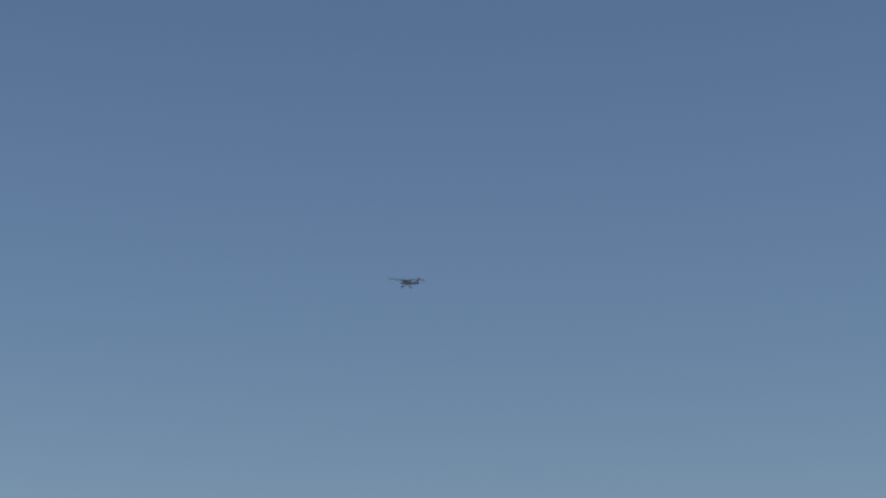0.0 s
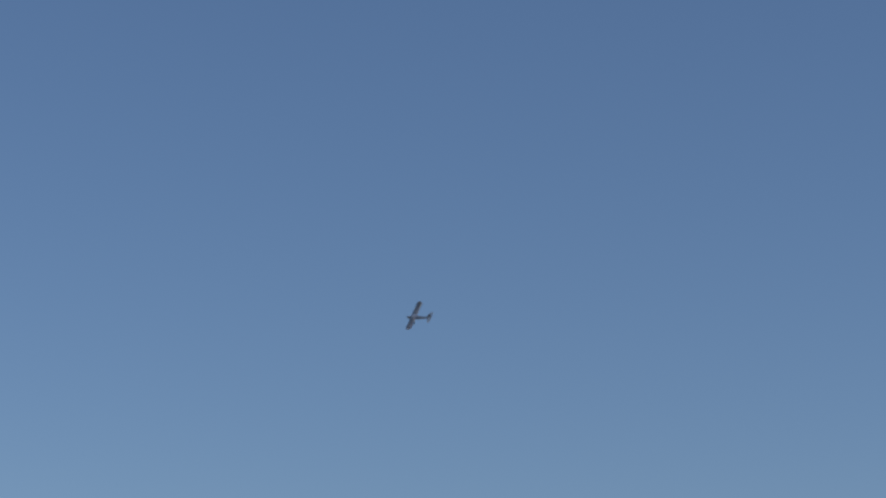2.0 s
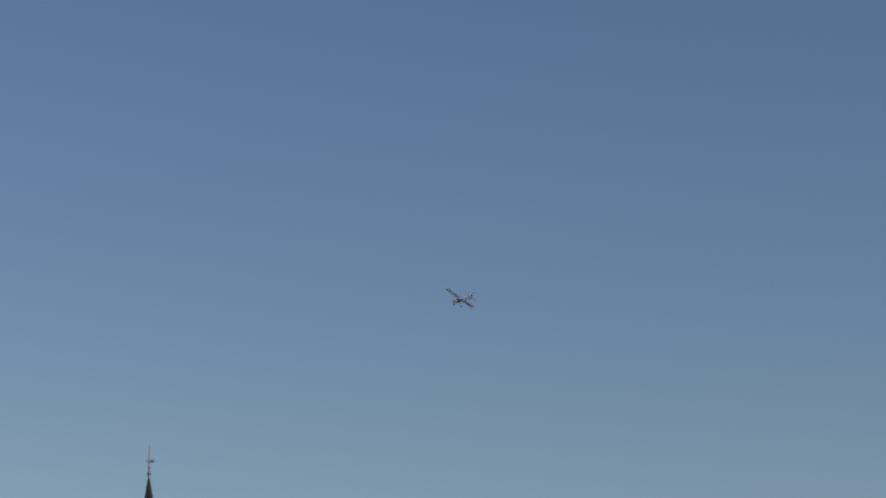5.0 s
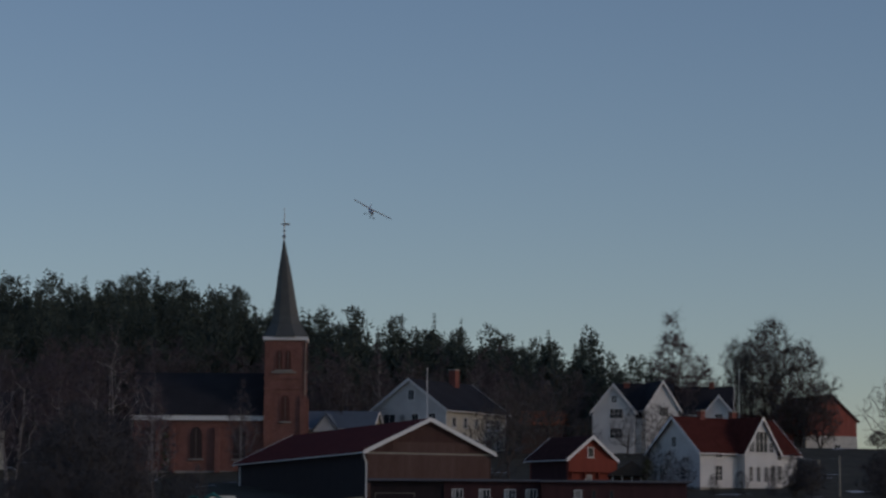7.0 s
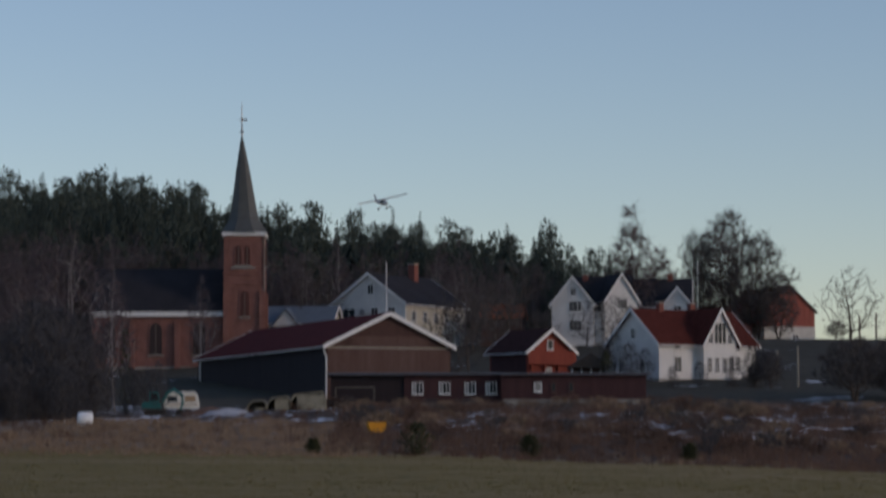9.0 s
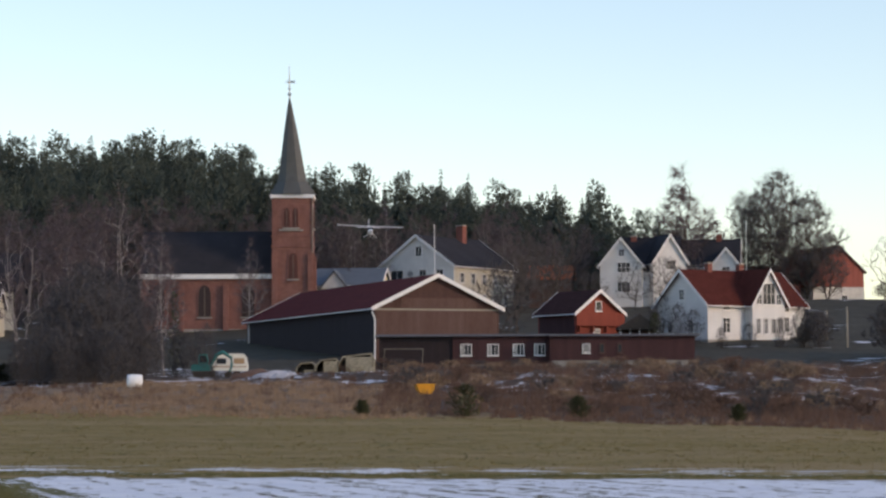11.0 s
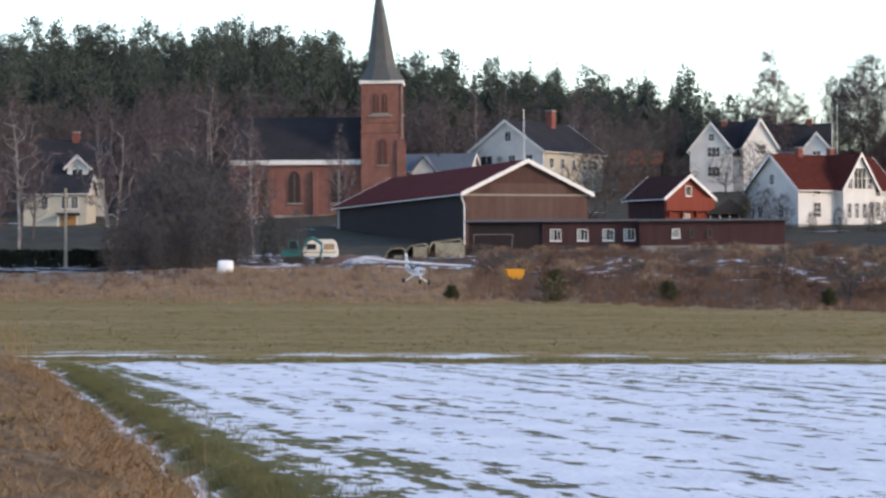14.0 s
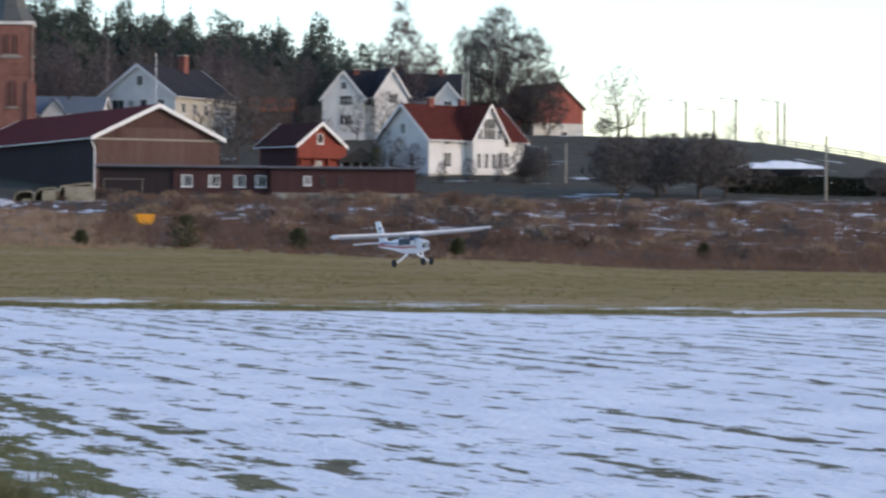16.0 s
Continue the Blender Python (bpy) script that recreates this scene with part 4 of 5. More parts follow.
def conifer(seed, h, pine):
    """A ragged conifer as an array of triangles: drooping whorls of boughs, or a pine's clumped crown."""
    rng = random.Random(seed)
    s = Shape()
    s.blade((0, 0, -0.5), (0, 0, h * 0.97), h * 0.03, (1, 0, 0))
    s.blade((0, 0, -0.5), (0, 0, h * 0.97), h * 0.03, (0, 1, 0))
    if pine:
        low = rng.uniform(0.3, 0.45)
        count = rng.randint(20, 26)
        for i in range(count):
            u = (i + rng.random()) / count
            a = i * 2.4 + rng.uniform(-0.5, 0.5)
            far = h * 0.15 * math.sin(math.pi * min(0.96, 0.3 + 0.68 * u)) ** 0.8 * rng.uniform(0.5, 1.2)
            c = Vector((math.cos(a) * far, math.sin(a) * far, h * (low + (0.97 - low) * u)))
            size = h * 0.052 * rng.uniform(0.8, 1.3)
            s.blade((0, 0, c.z - far * 0.5), c, 0.12, (0, 0, 1))
            for _ in range(34):
                w = Vector((rng.gauss(0, 1), rng.gauss(0, 1), rng.gauss(0, 1))).normalized()
                p = c + Vector((w.x * size * 1.35, w.y * size * 1.35, w.z * size * 0.75)) * rng.uniform(0.2, 1.0)
                q = (w + Vector((0, 0, 0.7))).normalized()
                s.blade(p, p + q * rng.uniform(0.35, 0.75), rng.uniform(0.2, 0.36), q.cross(Vector((rng.uniform(-1, 1), rng.uniform(-1, 1), 0.3))).normalized())
    else:
        n = 27
        for i in range(n):
            u = (i + rng.random() * 0.6) / n
            zz, r = h * (0.1 + 0.9 * u), h * (0.145 + 0.03 * math.sin(9 * u + seed)) * (1 - u) ** 0.72 + 0.1
            for b_ in range(6):
                a = (b_ + rng.random()) * math.tau / 6
                q = r * rng.uniform(0.5, 1.2)
                out = Vector((math.cos(a), math.sin(a), 0))
                t = Vector((-math.sin(a), math.cos(a), rng.uniform(-0.3, 0.3)))
                p = Vector((0, 0, zz + 0.3 * r))
                e = out * q + Vector((0, 0, zz - 0.4 * q))
                s.blade(p, e, q * 0.4, t)
                for v in (0.45, 0.75):
                    m = p.lerp(e, v)
                    s.blade(m, m + out * (0.3 * q) + t * (0.35 * q) + Vector((0, 0, -0.35)), q * 0.42, Vector((0.2, 0.1, 1)))
                    s.blade(m, m + out * (0.35 * q) - t * (0.3 * q) + Vector((0, 0, -0.2)), q * 0.42, Vector((-0.1, 0.2, 1)))
    return np.array(s.v).reshape(-1, 3, 3)


def woods():
    rng = random.Random(9)
    kinds = [conifer(300 + i, 17.0, i < 4) for i in range(9)]
    made, y = [], 442.0
    while y < 625:
        u = -0.27
        while u < 0.105:
            x = (u + rng.uniform(-0.004, 0.004)) * y
            yy = y + rng.uniform(-4, 4)
            if not (u > 0.062 and (rng.random() < 0.42 or y > 540 or u > 0.088)):
                h = (rng.uniform(12.5, 19.2) if rng.random() < 0.82 else rng.uniform(18.8, 21.8)) * (0.8 if u > 0.062 else 0.9 if u > 0.015 else 1.0)
                a, k = rng.uniform(0, math.tau), h / 17.0
                w = k * rng.uniform(0.72, 1.02)
                turn = np.array(((math.cos(a) * w, math.sin(a) * w, 0), (-math.sin(a) * w, math.cos(a) * w, 0), (rng.gauss(0, 0.02), rng.gauss(0, 0.02), k)))
                made.append(kinds[rng.randrange(2, 9) if u < 0.02 else rng.randrange(7)] @ turn + np.array((x, yy, land(x, yy))))
            u += 3.3 / y * rng.uniform(0.7, 1.3)
        y += rng.uniform(8, 11)
    tri = np.concatenate(made).reshape(-1, 3)
    d = bpy.data.meshes.new("woods")
    n = len(tri)
    d.vertices.add(n)
    d.vertices.foreach_set("co", tri.ravel())
    d.loops.add(n)
    d.loops.foreach_set("vertex_index", np.arange(n))
    d.polygons.add(n // 3)
    d.polygons.foreach_set("loop_start", np.arange(0, n, 3))
    d.materials.append(NEEDLE)
    d.update(calc_edges=True)
    tagged(new("woods", d), "dark spruce and pine wood on the hillside", "wood", kind="stuff")


woods()

# small evergreens in the scrub and beside the church
def evergreen(x, y, h, broad, seed):
    rng = random.Random(seed)
    s = Shape()
    for _ in range(460):
        a, u = rng.uniform(0, math.tau), rng.random()
        zz, r = h * u, broad * (0.55 + 0.9 * u if u < 0.35 else 1.25 * (1 - u) ** 0.6 + 0.05) * rng.uniform(0.15, 1.0) * (1 + 0.3 * math.sin(3 * a + seed) * math.sin(5 * u + seed))
        c = Vector((math.cos(a) * r, math.sin(a) * r, zz))
        w = Vector((math.cos(a), math.sin(a), rng.uniform(0, 1.2))).normalized()
        s.blade(c, c + w * rng.uniform(0.2, 0.45), 0.16, w.cross(Vector((0.1, 0.2, 1))).normalized())
    t = thing("evergreen_shrub", pose(x, y, land(x, y) - 0.05), "dark green juniper shrub among brown scrub", "shrub", "evergreens")
    part("stem", Shape().tube([(0, 0, -0.2), (0, 0, h * 0.9)], [0.06, 0.02], 6), BARK, t)
    part("foliage", s, SHRUB, t)


for q in ((2.5, 173, 1.95, 1.3, 1), (9.7, 177, 1.35, 0.95, 2), (-3.9, 173, 0.9, 0.45, 4), (19.5, 174, 1.0, 0.6, 3), (-24.0, 268, 8.0, 1.0, 5), (26.2, 318, 4.0, 1.1, 6), (37.0, 183, 1.2, 0.5, 7)):
    evergreen(*q)


# ---- scrub, dry grass and straw, too many to count ----
def tufts(name, label, material, count, place, tall, wide, blades, seed, thick=0.03):
    rng = random.Random(seed)
    s = Shape()
    for _ in range(count):
        x, y, k = place(rng)
        if k <= 0:
            continue
        z = land(x, y) - 0.03
        for _ in range(blades):
            a, o = rng.uniform(0, math.tau), rng.uniform(0, math.tau)
            b_ = wide * k * rng.random()
            p = Vector((x + math.cos(a) * b_ * 0.6, y + math.sin(a) * b_ * 0.6, z))
            e = p + Vector((math.cos(o) * wide * 0.7 * k * rng.random(), math.sin(o) * wide * 0.7 * k * rng.random(), tall * k * rng.uniform(0.35, 1.0)))
            s.blade(p, e, thick * rng.uniform(0.6, 1.4), (math.cos(o + 1.3) * 0.9, 0.25, 0))
    solid(name, s, material, Matrix(), label, "vegetation", kind="stuff")


def bank_place(rng):
    y = 165 + 97 * rng.random() ** 1.2
    s = rng.uniform(-0.19, 0.29)
    x = s * y
    lift = (y + 0.25 * x) - 171
    if lift < 0 or (x < -18 and y > 216):
        return x, y, 0
    dense = noise.noise((x * 0.09, y * 0.05, 7))
    left = x < -3
    if left and rng.random() < 0.75 - dense * 0.5:
        return x, y, 0
    return x, y, (0.55 if left else 0.9 + 0.45 * dense) * min(1, 0.35 + lift / 20)


def dry_place(rng):
    y = rng.uniform(164, 222)
    s = rng.uniform(-0.19, 0.0)
    if rng.random() < 0.25:
        s, y = rng.uniform(0.0, 0.29), rng.uniform(166, 275)
        if noise.noise((s * y * 0.08, y * 0.08, 2)) < 0.05:
            return 0, 0, 0
    x = s * y
    if x < -24 and y > 197:
        return 0, 0, 0
    lift = (y + 0.25 * x) - 170
    return x, y, (0 if lift < -5 * rng.random() else rng.uniform(0.5, 1.2))


def straw_place(rng):
    y = 10 + 56 * rng.random() ** 1.3
    x = -0.2 * y + 1.95 - 5.5 * rng.random() ** 1.2
    k = (2.2 - (x + 0.2 * y)) / 0.6
    clump = noise.noise((x * 1.1, y * 0.8, 12))
    return x, y, min(1, k) * rng.uniform(0.4, 1.0) * (0.9 + 1.3 * clump)


tufts("scrub", "brown leafless scrub and brambles on the bank", SCRUB, 7000, bank_place, 1.15, 1.0, 20, 21, 0.04)
tufts("dry_grass", "matted dry grass along the meadow's edge", DRY, 7000, dry_place, 0.5, 0.5, 12, 22, 0.05)
tufts("straw", "flattened yellow straw on the field's bank", STRAW, 12000, straw_place, 0.15, 0.8, 16, 23, 0.012)


def verge_place(rng):
    y = rng.uniform(16, 69)
    x = -0.2 * y + 2.15 + (0.7 * rng.random() if rng.random() < 0.75 else 1.3 * rng.random())
    return x, y, rng.uniform(0.4, 1.0)


def head_place(rng):
    x = rng.uniform(-14, 14)
    y = 68.6 - 0.35 * x + rng.uniform(-0.5, 3.0)
    return x, y, rng.uniform(0.4, 1.0)


def meadow_place(rng):
    y = 70 + 105 * rng.random() ** 0.8
    return rng.uniform(-0.19, 0.29) * y, y, rng.uniform(0.4, 1.0)


GRASS = mat("winter_grass", (0.185, 0.17, 0.075), 0.95, 0.3, 0.5, 5, 0, island=0.6, second=(0.05, 0.058, 0.026))
PALE_GRASS = mat("bleached_meadow_grass", (0.27, 0.2, 0.08), 0.95, 0.3, 0.2, 5, 0, island=0.6, second=(0.13, 0.11, 0.036))
tufts("verge_grass", "green winter grass on the field's margin", GRASS, 9000, verge_place, 0.15, 0.2, 10, 24, 0.01)
tufts("headland_grass", "rough grass at the end of the snow", GRASS, 3000, head_place, 0.16, 0.25, 10, 25, 0.02)
tufts("meadow_grass", "short bleached meadow grass", PALE_GRASS, 11000, meadow_place, 0.15, 0.6, 9, 26, 0.035)
tufts("meadow_tussocks", "scattered green tussocks in the bleached meadow", GRASS, 500, meadow_place, 0.17, 0.7, 12, 27, 0.04)
# tall dead weeds at the margin
weeds = Shape()
for i in range(14):
    p = Vector((-9.9 + R.uniform(-0.35, 0.35), 56 + R.uniform(-0.6, 0.6), 0.0))
    e = p + Vector((R.uniform(-0.3, 0.12), 0, R.uniform(0.6, 1.35)))
    weeds.tube([tuple(p), tuple(p.lerp(e, 0.5) + Vector((0.03, 0, 0))), tuple(e)], [0.008, 0.007, 0.004], 4)
    for j in range(5):
        q = p.lerp(e, 0.55 + 0.09 * j)
        weeds.blade(q, q + Vector((R.uniform(-0.12, 0.12), 0, 0.1)), 0.015, (1, 0, 0))
solid("weeds", weeds, STRAW, Matrix(), "tall dry weed stalks at the field's edge", "weeds", kind="stuff")


# ---- things about the farm and the village ----
GREEN_PAINT = mat("teal_machine_paint", (0.03, 0.16, 0.15), 0.5, 0.2, 2, 20, 0.05)
CARAVAN = mat("cream_caravan_panel", (0.74, 0.7, 0.6), 0.4, 0.08, 2, 20, 0.02)
YELLOW = mat("yellow_bucket_paint", (0.7, 0.3, 0.02), 0.5, 0.15, 2, 20, 0.05)
TARP = mat("weathered_tarpaulin", (0.36, 0.32, 0.24), 0.85, 0.3, 0.8, 8, 0.4, second=(0.1, 0.09, 0.06))
ASPHALT = mat("wet_asphalt", (0.17, 0.175, 0.19), 0.6, 0.3, 0.3, 2, 0.2, second=(0.05, 0.05, 0.055))
NAVY = mat("dark_boat_hull", (0.02, 0.022, 0.03), 0.4, 0.2, 1, 10, 0)
AMBER = mat("tan_curtained_window", (0.42, 0.27, 0.15), 0.4, 0.15, 2, 10, 0)


DIRTY_SNOW = mat("dirty_snow", (0.5, 0.49, 0.5), 0.8, 0.3, 1.2, 8, 0.4)


def bale():
    s = Shape()
    prof = [(-0.62, 0.35), (-0.6, 0.5), (-0.5, 0.58), (0, 0.6), (0.5, 0.58), (0.6, 0.5), (0.62, 0.35)]
    s.tube([(x, 0, 0.55) for x, _ in prof], [r for _, r in prof], 18)
    s.v = [(x * 0.9, y * 0.9, max(0.0, z * 0.9)) for x, y, z in s.v]
    solid("silage_bale", s, PLASTIC, pose(-21.2, 205, land(-21.2, 205) - 0.02, 0, 0, 12), "white plastic-wrapped silage bale on dry grass", "bale", smooth=True)


bale()


def excavator():
    x, y = -19.7, 250
    e = thing("excavator", pose(x, y, land(x, y)) @ Matrix.Diagonal((0.84, 0.84, 0.9, 1)), "small teal excavator with folded arm", "excavator")
    for sy in (-0.75, 0.35):
        part("track", Shape().prism([(-1.1, 0.12), (-0.95, 0), (0.95, 0), (1.1, 0.12), (1.1, 0.42), (0.95, 0.55), (-0.95, 0.55), (-1.1, 0.42)], sy, sy + 0.4), P_DARK, e)
    part("engine_deck", Shape().prism([(-1.3, 0.65), (0.7, 0.65), (0.7, 1.2), (-1.1, 1.3), (-1.3, 1.1)], -0.75, 0.75), GREEN_PAINT, e)
    cab = part("cab", Shape().prism([(-0.5, 1.21), (0.55, 1.21), (0.55, 1.7), (0.35, 2.3), (-0.5, 2.3)], -0.72, 0.1), GREEN_PAINT, e)
    part("cab_window", Shape().prism([(-0.38, 1.45), (0.42, 1.45), (0.42, 1.7), (0.28, 2.15), (-0.38, 2.15)], -0.745, -0.722), GLASS, cab)
    part("boom", Shape().tube([(0.6, 0.35, 1.0), (1.3, 0.35, 2.2), (2.0, 0.35, 2.5), (3.0, 0.35, 1.9)], [0.16, 0.2, 0.2, 0.13], 4), GREEN_PAINT, e)
    part("dipper", Shape().tube([(2.85, 0.35, 2.1), (2.95, 0.35, 1.2), (2.7, 0.35, 0.5)], [0.15, 0.14, 0.1], 4), GREEN_PAINT, e)
    part("bucket", Shape().prism([(2.2, 0.05), (2.8, 0.0), (2.95, 0.5), (2.6, 0.6), (2.3, 0.45)], 0.0, 0.7), P_DARK, e)


P_DARK = mat("muddy_dark_steel", (0.05, 0.042, 0.036), 0.8, 0.3, 3, 20, 0.2)
excavator()


def caravan():
    x, y = -18.2, 262
    c = thing("caravan", pose(x, y, land(x, y)) @ Matrix.Diagonal((0.74, 0.74, 0.8, 1)), "cream caravan parked beside the barn", "caravan")
    part("body", Shape().prism([(-2.0, 0.6), (-2.15, 1.2), (-1.9, 2.35), (-1.5, 2.55), (1.7, 2.55), (2.05, 2.2), (2.3, 1.1), (2.2, 0.5)], -1.1, 1.1), CARAVAN, c)
    part("window", Shape().box(0.55, 1.9, -1.13, -1.103, 1.35, 2.0), AMBER, c)
    part("window", Shape().box(-1.6, -0.4, -1.13, -1.103, 1.35, 2.0), GLASS, c)
    part("stripe", Shape().box(-2.0, 2.15, -1.12, -1.103, 0.95, 1.08), AMBER, c)
    for sy in (-1.05, 0.85):
        part("wheel", Shape().tube([(0.9, sy, 0.35), (0.9, sy + 0.2, 0.35)], [0.35, 0.35], 14), P_DARK, c)
    part("drawbar", Shape().tube([(-2.1, 0, 0.5), (-3.2, 0, 0.45)], [0.05, 0.05], 6), P_DARK, c)
    part("support", Shape().box(1.9, 2.0, -0.9, -0.8, 0, 0.55), P_DARK, c)
    part("support", Shape().box(-1.9, -1.8, -0.9, -0.8, 0, 0.6), P_DARK, c)


caravan()


def heap(name, x, y, w, d, h, seed, material, label, category):
    s, n, m = Shape(), 22, 10
    for j in range(m + 1):
        for i in range(n + 1):
            u, v = i / n * 2 - 1, j / m * 2 - 1
            k = max(0.0, 1 - abs(u) ** 2.4) * max(0.0, 1 - abs(v) ** 2.0)
            px, py = x + u * w / 2, y + v * d / 2
            s.v.append((px, py, land(px, py) - 0.05 + h * k ** 0.7 * (0.72 + 0.5 * noise.noise((px * 0.9, py * 0.9, seed)))))
    s.f = [(j * (n + 1) + i, j * (n + 1) + i + 1, (j + 1) * (n + 1) + i + 1, (j + 1) * (n + 1) + i) for j in range(m) for i in range(n)]
    solid(name, s, material, Matrix(), label, category)


heap("snowdrift", -13.2, 250, 4.6, 3, 0.65, 3, DIRTY_SNOW, "dirty ploughed snow heap by the barn", "snowdrift")
heap("snowdrift", -17.6, 212, 4.0, 3, 0.3, 4, SNOW, "thin patch of old snow on the bank", "snowdrift")
heap("earth_heap", -15.0, 252, 5.0, 3, 0.8, 8, SCRUB, "heap of brown earth near the caravan", "earth heap")


def shelters():
    """A row of low weathered shelters along the barn's foot."""
    for i, x in enumerate((-11.6, -9.5, -6.7)):
        w, h = (2.0, 2.4, 3.7)[i], (1.15, 1.4, 1.75)[i]
        y = 272
        t = thing("field_shelter", pose(x, y, land(x, y) - 0.1), "low weathered shelter under a faded tarpaulin", "shelter", "shelters")
        prof = [(-w / 2, 0), (-w / 2 + 0.15, h * 0.6), (-w / 2 + 0.6, h * 0.95), (w / 2 - 0.3, h + 0.12 * i), (w / 2, h * 0.8), (w / 2, 0)]
        inner = [(px * 0.9, pz * 0.92) for px, pz in prof]
        s = Shape()
        for yy in (0, 5):
            s.v += [(px, yy, pz) for px, pz in prof + inner]
        n = len(prof)
        for k in range(n - 1):
            s.f += [(k, k + 1, k + 1 + 2 * n, k + 2 * n), (n + k, n + k + 2 * n, n + k + 1 + 2 * n, n + k + 1), (k, n + k, n + k + 1, k + 1)]
        part("cover", s, TARP, t)
        part("back_panel", Shape().prism([(px * 0.88, pz * 0.9) for px, pz in prof], 1.2 + 0.8 * i, 1.3 + 0.8 * i), P_DARK, t)
        part("front_board", Shape().box(-w / 2 + 0.9, w / 2 - 0.2, -0.05, 0.0, 0.0, h * (0.35, 0.85, 0.9)[i]), TARP, t)


shelters()


def bucket():
    x, y = 0.0, 193
    s = Shape().prism([(-0.62, 0.72), (0.62, 0.72), (0.6, 0.35), (0.4, 0.08), (0, 0), (-0.25, 0.05), (-0.5, 0.3)], -0.5, 0.5)
    b = thing("digger_bucket", pose(x, y, land(x, y) + 0.45, 0, 0, 10), "yellow steel digger bucket lying in brown scrub", "bucket")
    part("shell", s, YELLOW, b)
    part("lip", Shape().box(-0.66, 0.66, -0.55, -0.503, 0.66, 0.78), YELLOW, b)
    part("foot", Shape().box(-0.3, 0.3, -0.3, 0.3, -0.7, 0.02), P_DARK, b)


bucket()


def goal():
    x, y = -2.2, 283
    g = thing("goal_frame", pose(x, y, land(x, y)), "thin grey metal goal frame before the dark shed", "goal")
    for px in (-1.95, 1.95):
        part("post", Shape().tube([(px, 0, -0.1), (px + 0.12, 0, 1.95)], [0.03, 0.03], 6), POLE, g)
    part("crossbar", Shape().tube([(-1.83, 0, 1.95), (2.07, 0, 1.95)], [0.03, 0.03], 6), POLE, g)


goal()


def flagpole(x, y, top):
    z = land(x, y)
    f = thing("flagpole", pose(x, y, z), "slim white flagpole in a garden", "flagpole", "flagpoles")
    part("mast", Shape().tube([(0, 0, -0.3), (0, 0, top - z)], [0.085, 0.05], 8), TRIM, f)
    part("knob", Shape().tube([(0, 0, top - z), (0, 0, top - z + 0.12), (0, 0, top - z + 0.24)], [0.05, 0.13, 0.03], 8), TRIM, f)


flagpole(1.4, 370, 26.2)
flagpole(50.6, 438, 31.0)


def utility_pole(x, y, top, lamp_side=0, label="weathered wooden utility pole", group="utility poles"):
    far = y > 400                                 # the stout poles of the hilltop road
    z = land(x, y)
    h = top - z
    p = thing("street_lamp" if lamp_side else "utility_pole", pose(x, y, z), label, "street lamp" if lamp_side else "pole", group)
    part("pole", Shape().tube([(0, 0, -0.3), (0, 0, h)], [0.2, 0.16] if far else [0.15, 0.11], 8), POLE, p)
    if lamp_side:
        part("arm", Shape().tube([(0, 0, h - 0.3), (lamp_side * 1.2, 0, h + 0.05), (lamp_side * 2.2, 0, h + 0.1)], [0.06, 0.05, 0.05], 6), METAL, p)
        part("lamp_head", Shape().prism([(-0.4, 0), (0.4, 0), (0.3, 0.18), (-0.3, 0.18)], -0.15, 0.15).moved(pose(lamp_side * 2.5, 0, h + 0.03)), METAL, p)


utility_pole(-37.8, 235, 11.0)
utility_pole(70.2, 284, 13.1)
LAMP = "tall street lamp on the hill's edge"
for x, top, side in ((87.8, 25.3, -1), (92.5, 23.9, -1), (96.1, 25.7, -1), (103.1, 25.5, -1)):
    utility_pole(x, 450, top, side, LAMP, "street lamps")
utility_pole(104.7, 452, 25.4)
utility_pole(48.4, 320, 13.4)
utility_pole(48.2, 335, 13.5, -1, "short lamp post beside the villa's hedge", "street lamps")
for x, top in ((77.8, 23.0), (80.5, 23.5)):
    utility_pole(x, 448, top)


def boat():
    x, y = 76.0, 330
    b = thing("boat", pose(x, y, land(x, y) + 0.1, 0, 0, -4), "dark-hulled boat on a cradle under a snowy cover", "boat")
    hull = Shape()
    for u in range(9):
        t = u / 8
        px = -5.4 + 10.4 * t
        w = 1.5 * math.sin(math.pi * min(1, 0.08 + t * 0.75)) ** 0.6
        keel = 0.55 if t > 0.12 else 0.9
        hull.v += [(px, -w, 1.5), (px, -w * 0.8, keel + 0.3), (px, 0, keel), (px, w * 0.8, keel + 0.3), (px, w, 1.5)]
        if u:
            k = (u - 1) * 5
            hull.f += [(k + i, k + i + 1, k + i + 6, k + i + 5) for i in range(4)]
    hull.f += [(4, 3, 2, 1, 0), (40, 41, 42, 43, 44)]
    part("hull", hull, NAVY, b)
    s = Shape()
    for i in range(25):
        px = -5.2 + 10.2 * i / 24
        hh = 0.35 + 0.75 * max(0, math.sin(math.pi * i / 24)) * (0.8 + 0.4 * noise.noise((px * 0.7, 0, 5)))
        for j in range(7):
            v = j / 6 * 2 - 1
            s.v.append((px, v * 1.5, 1.5 + hh * (1 - abs(v) ** 2.2)))
        if i:
            k = (i - 1) * 7
            s.f += [(k + q, k + q + 1, k + q + 8, k + q + 7) for q in range(6)]
    part("snow_cover", s, SNOW, b, "white snow-laden cover")
    part("cradle", Shape().box(-3.2, -2.9, -1.0, 1.0, -0.3, 0.9).box(2.4, 2.7, -1.0, 1.0, -0.3, 0.8), P_DARK, b)
    heap("snowdrift", 80.4, 329, 3.2, 3, 1.5, 9, SNOW, "mound of snow at the boat's stern", "snowdrift")


boat()


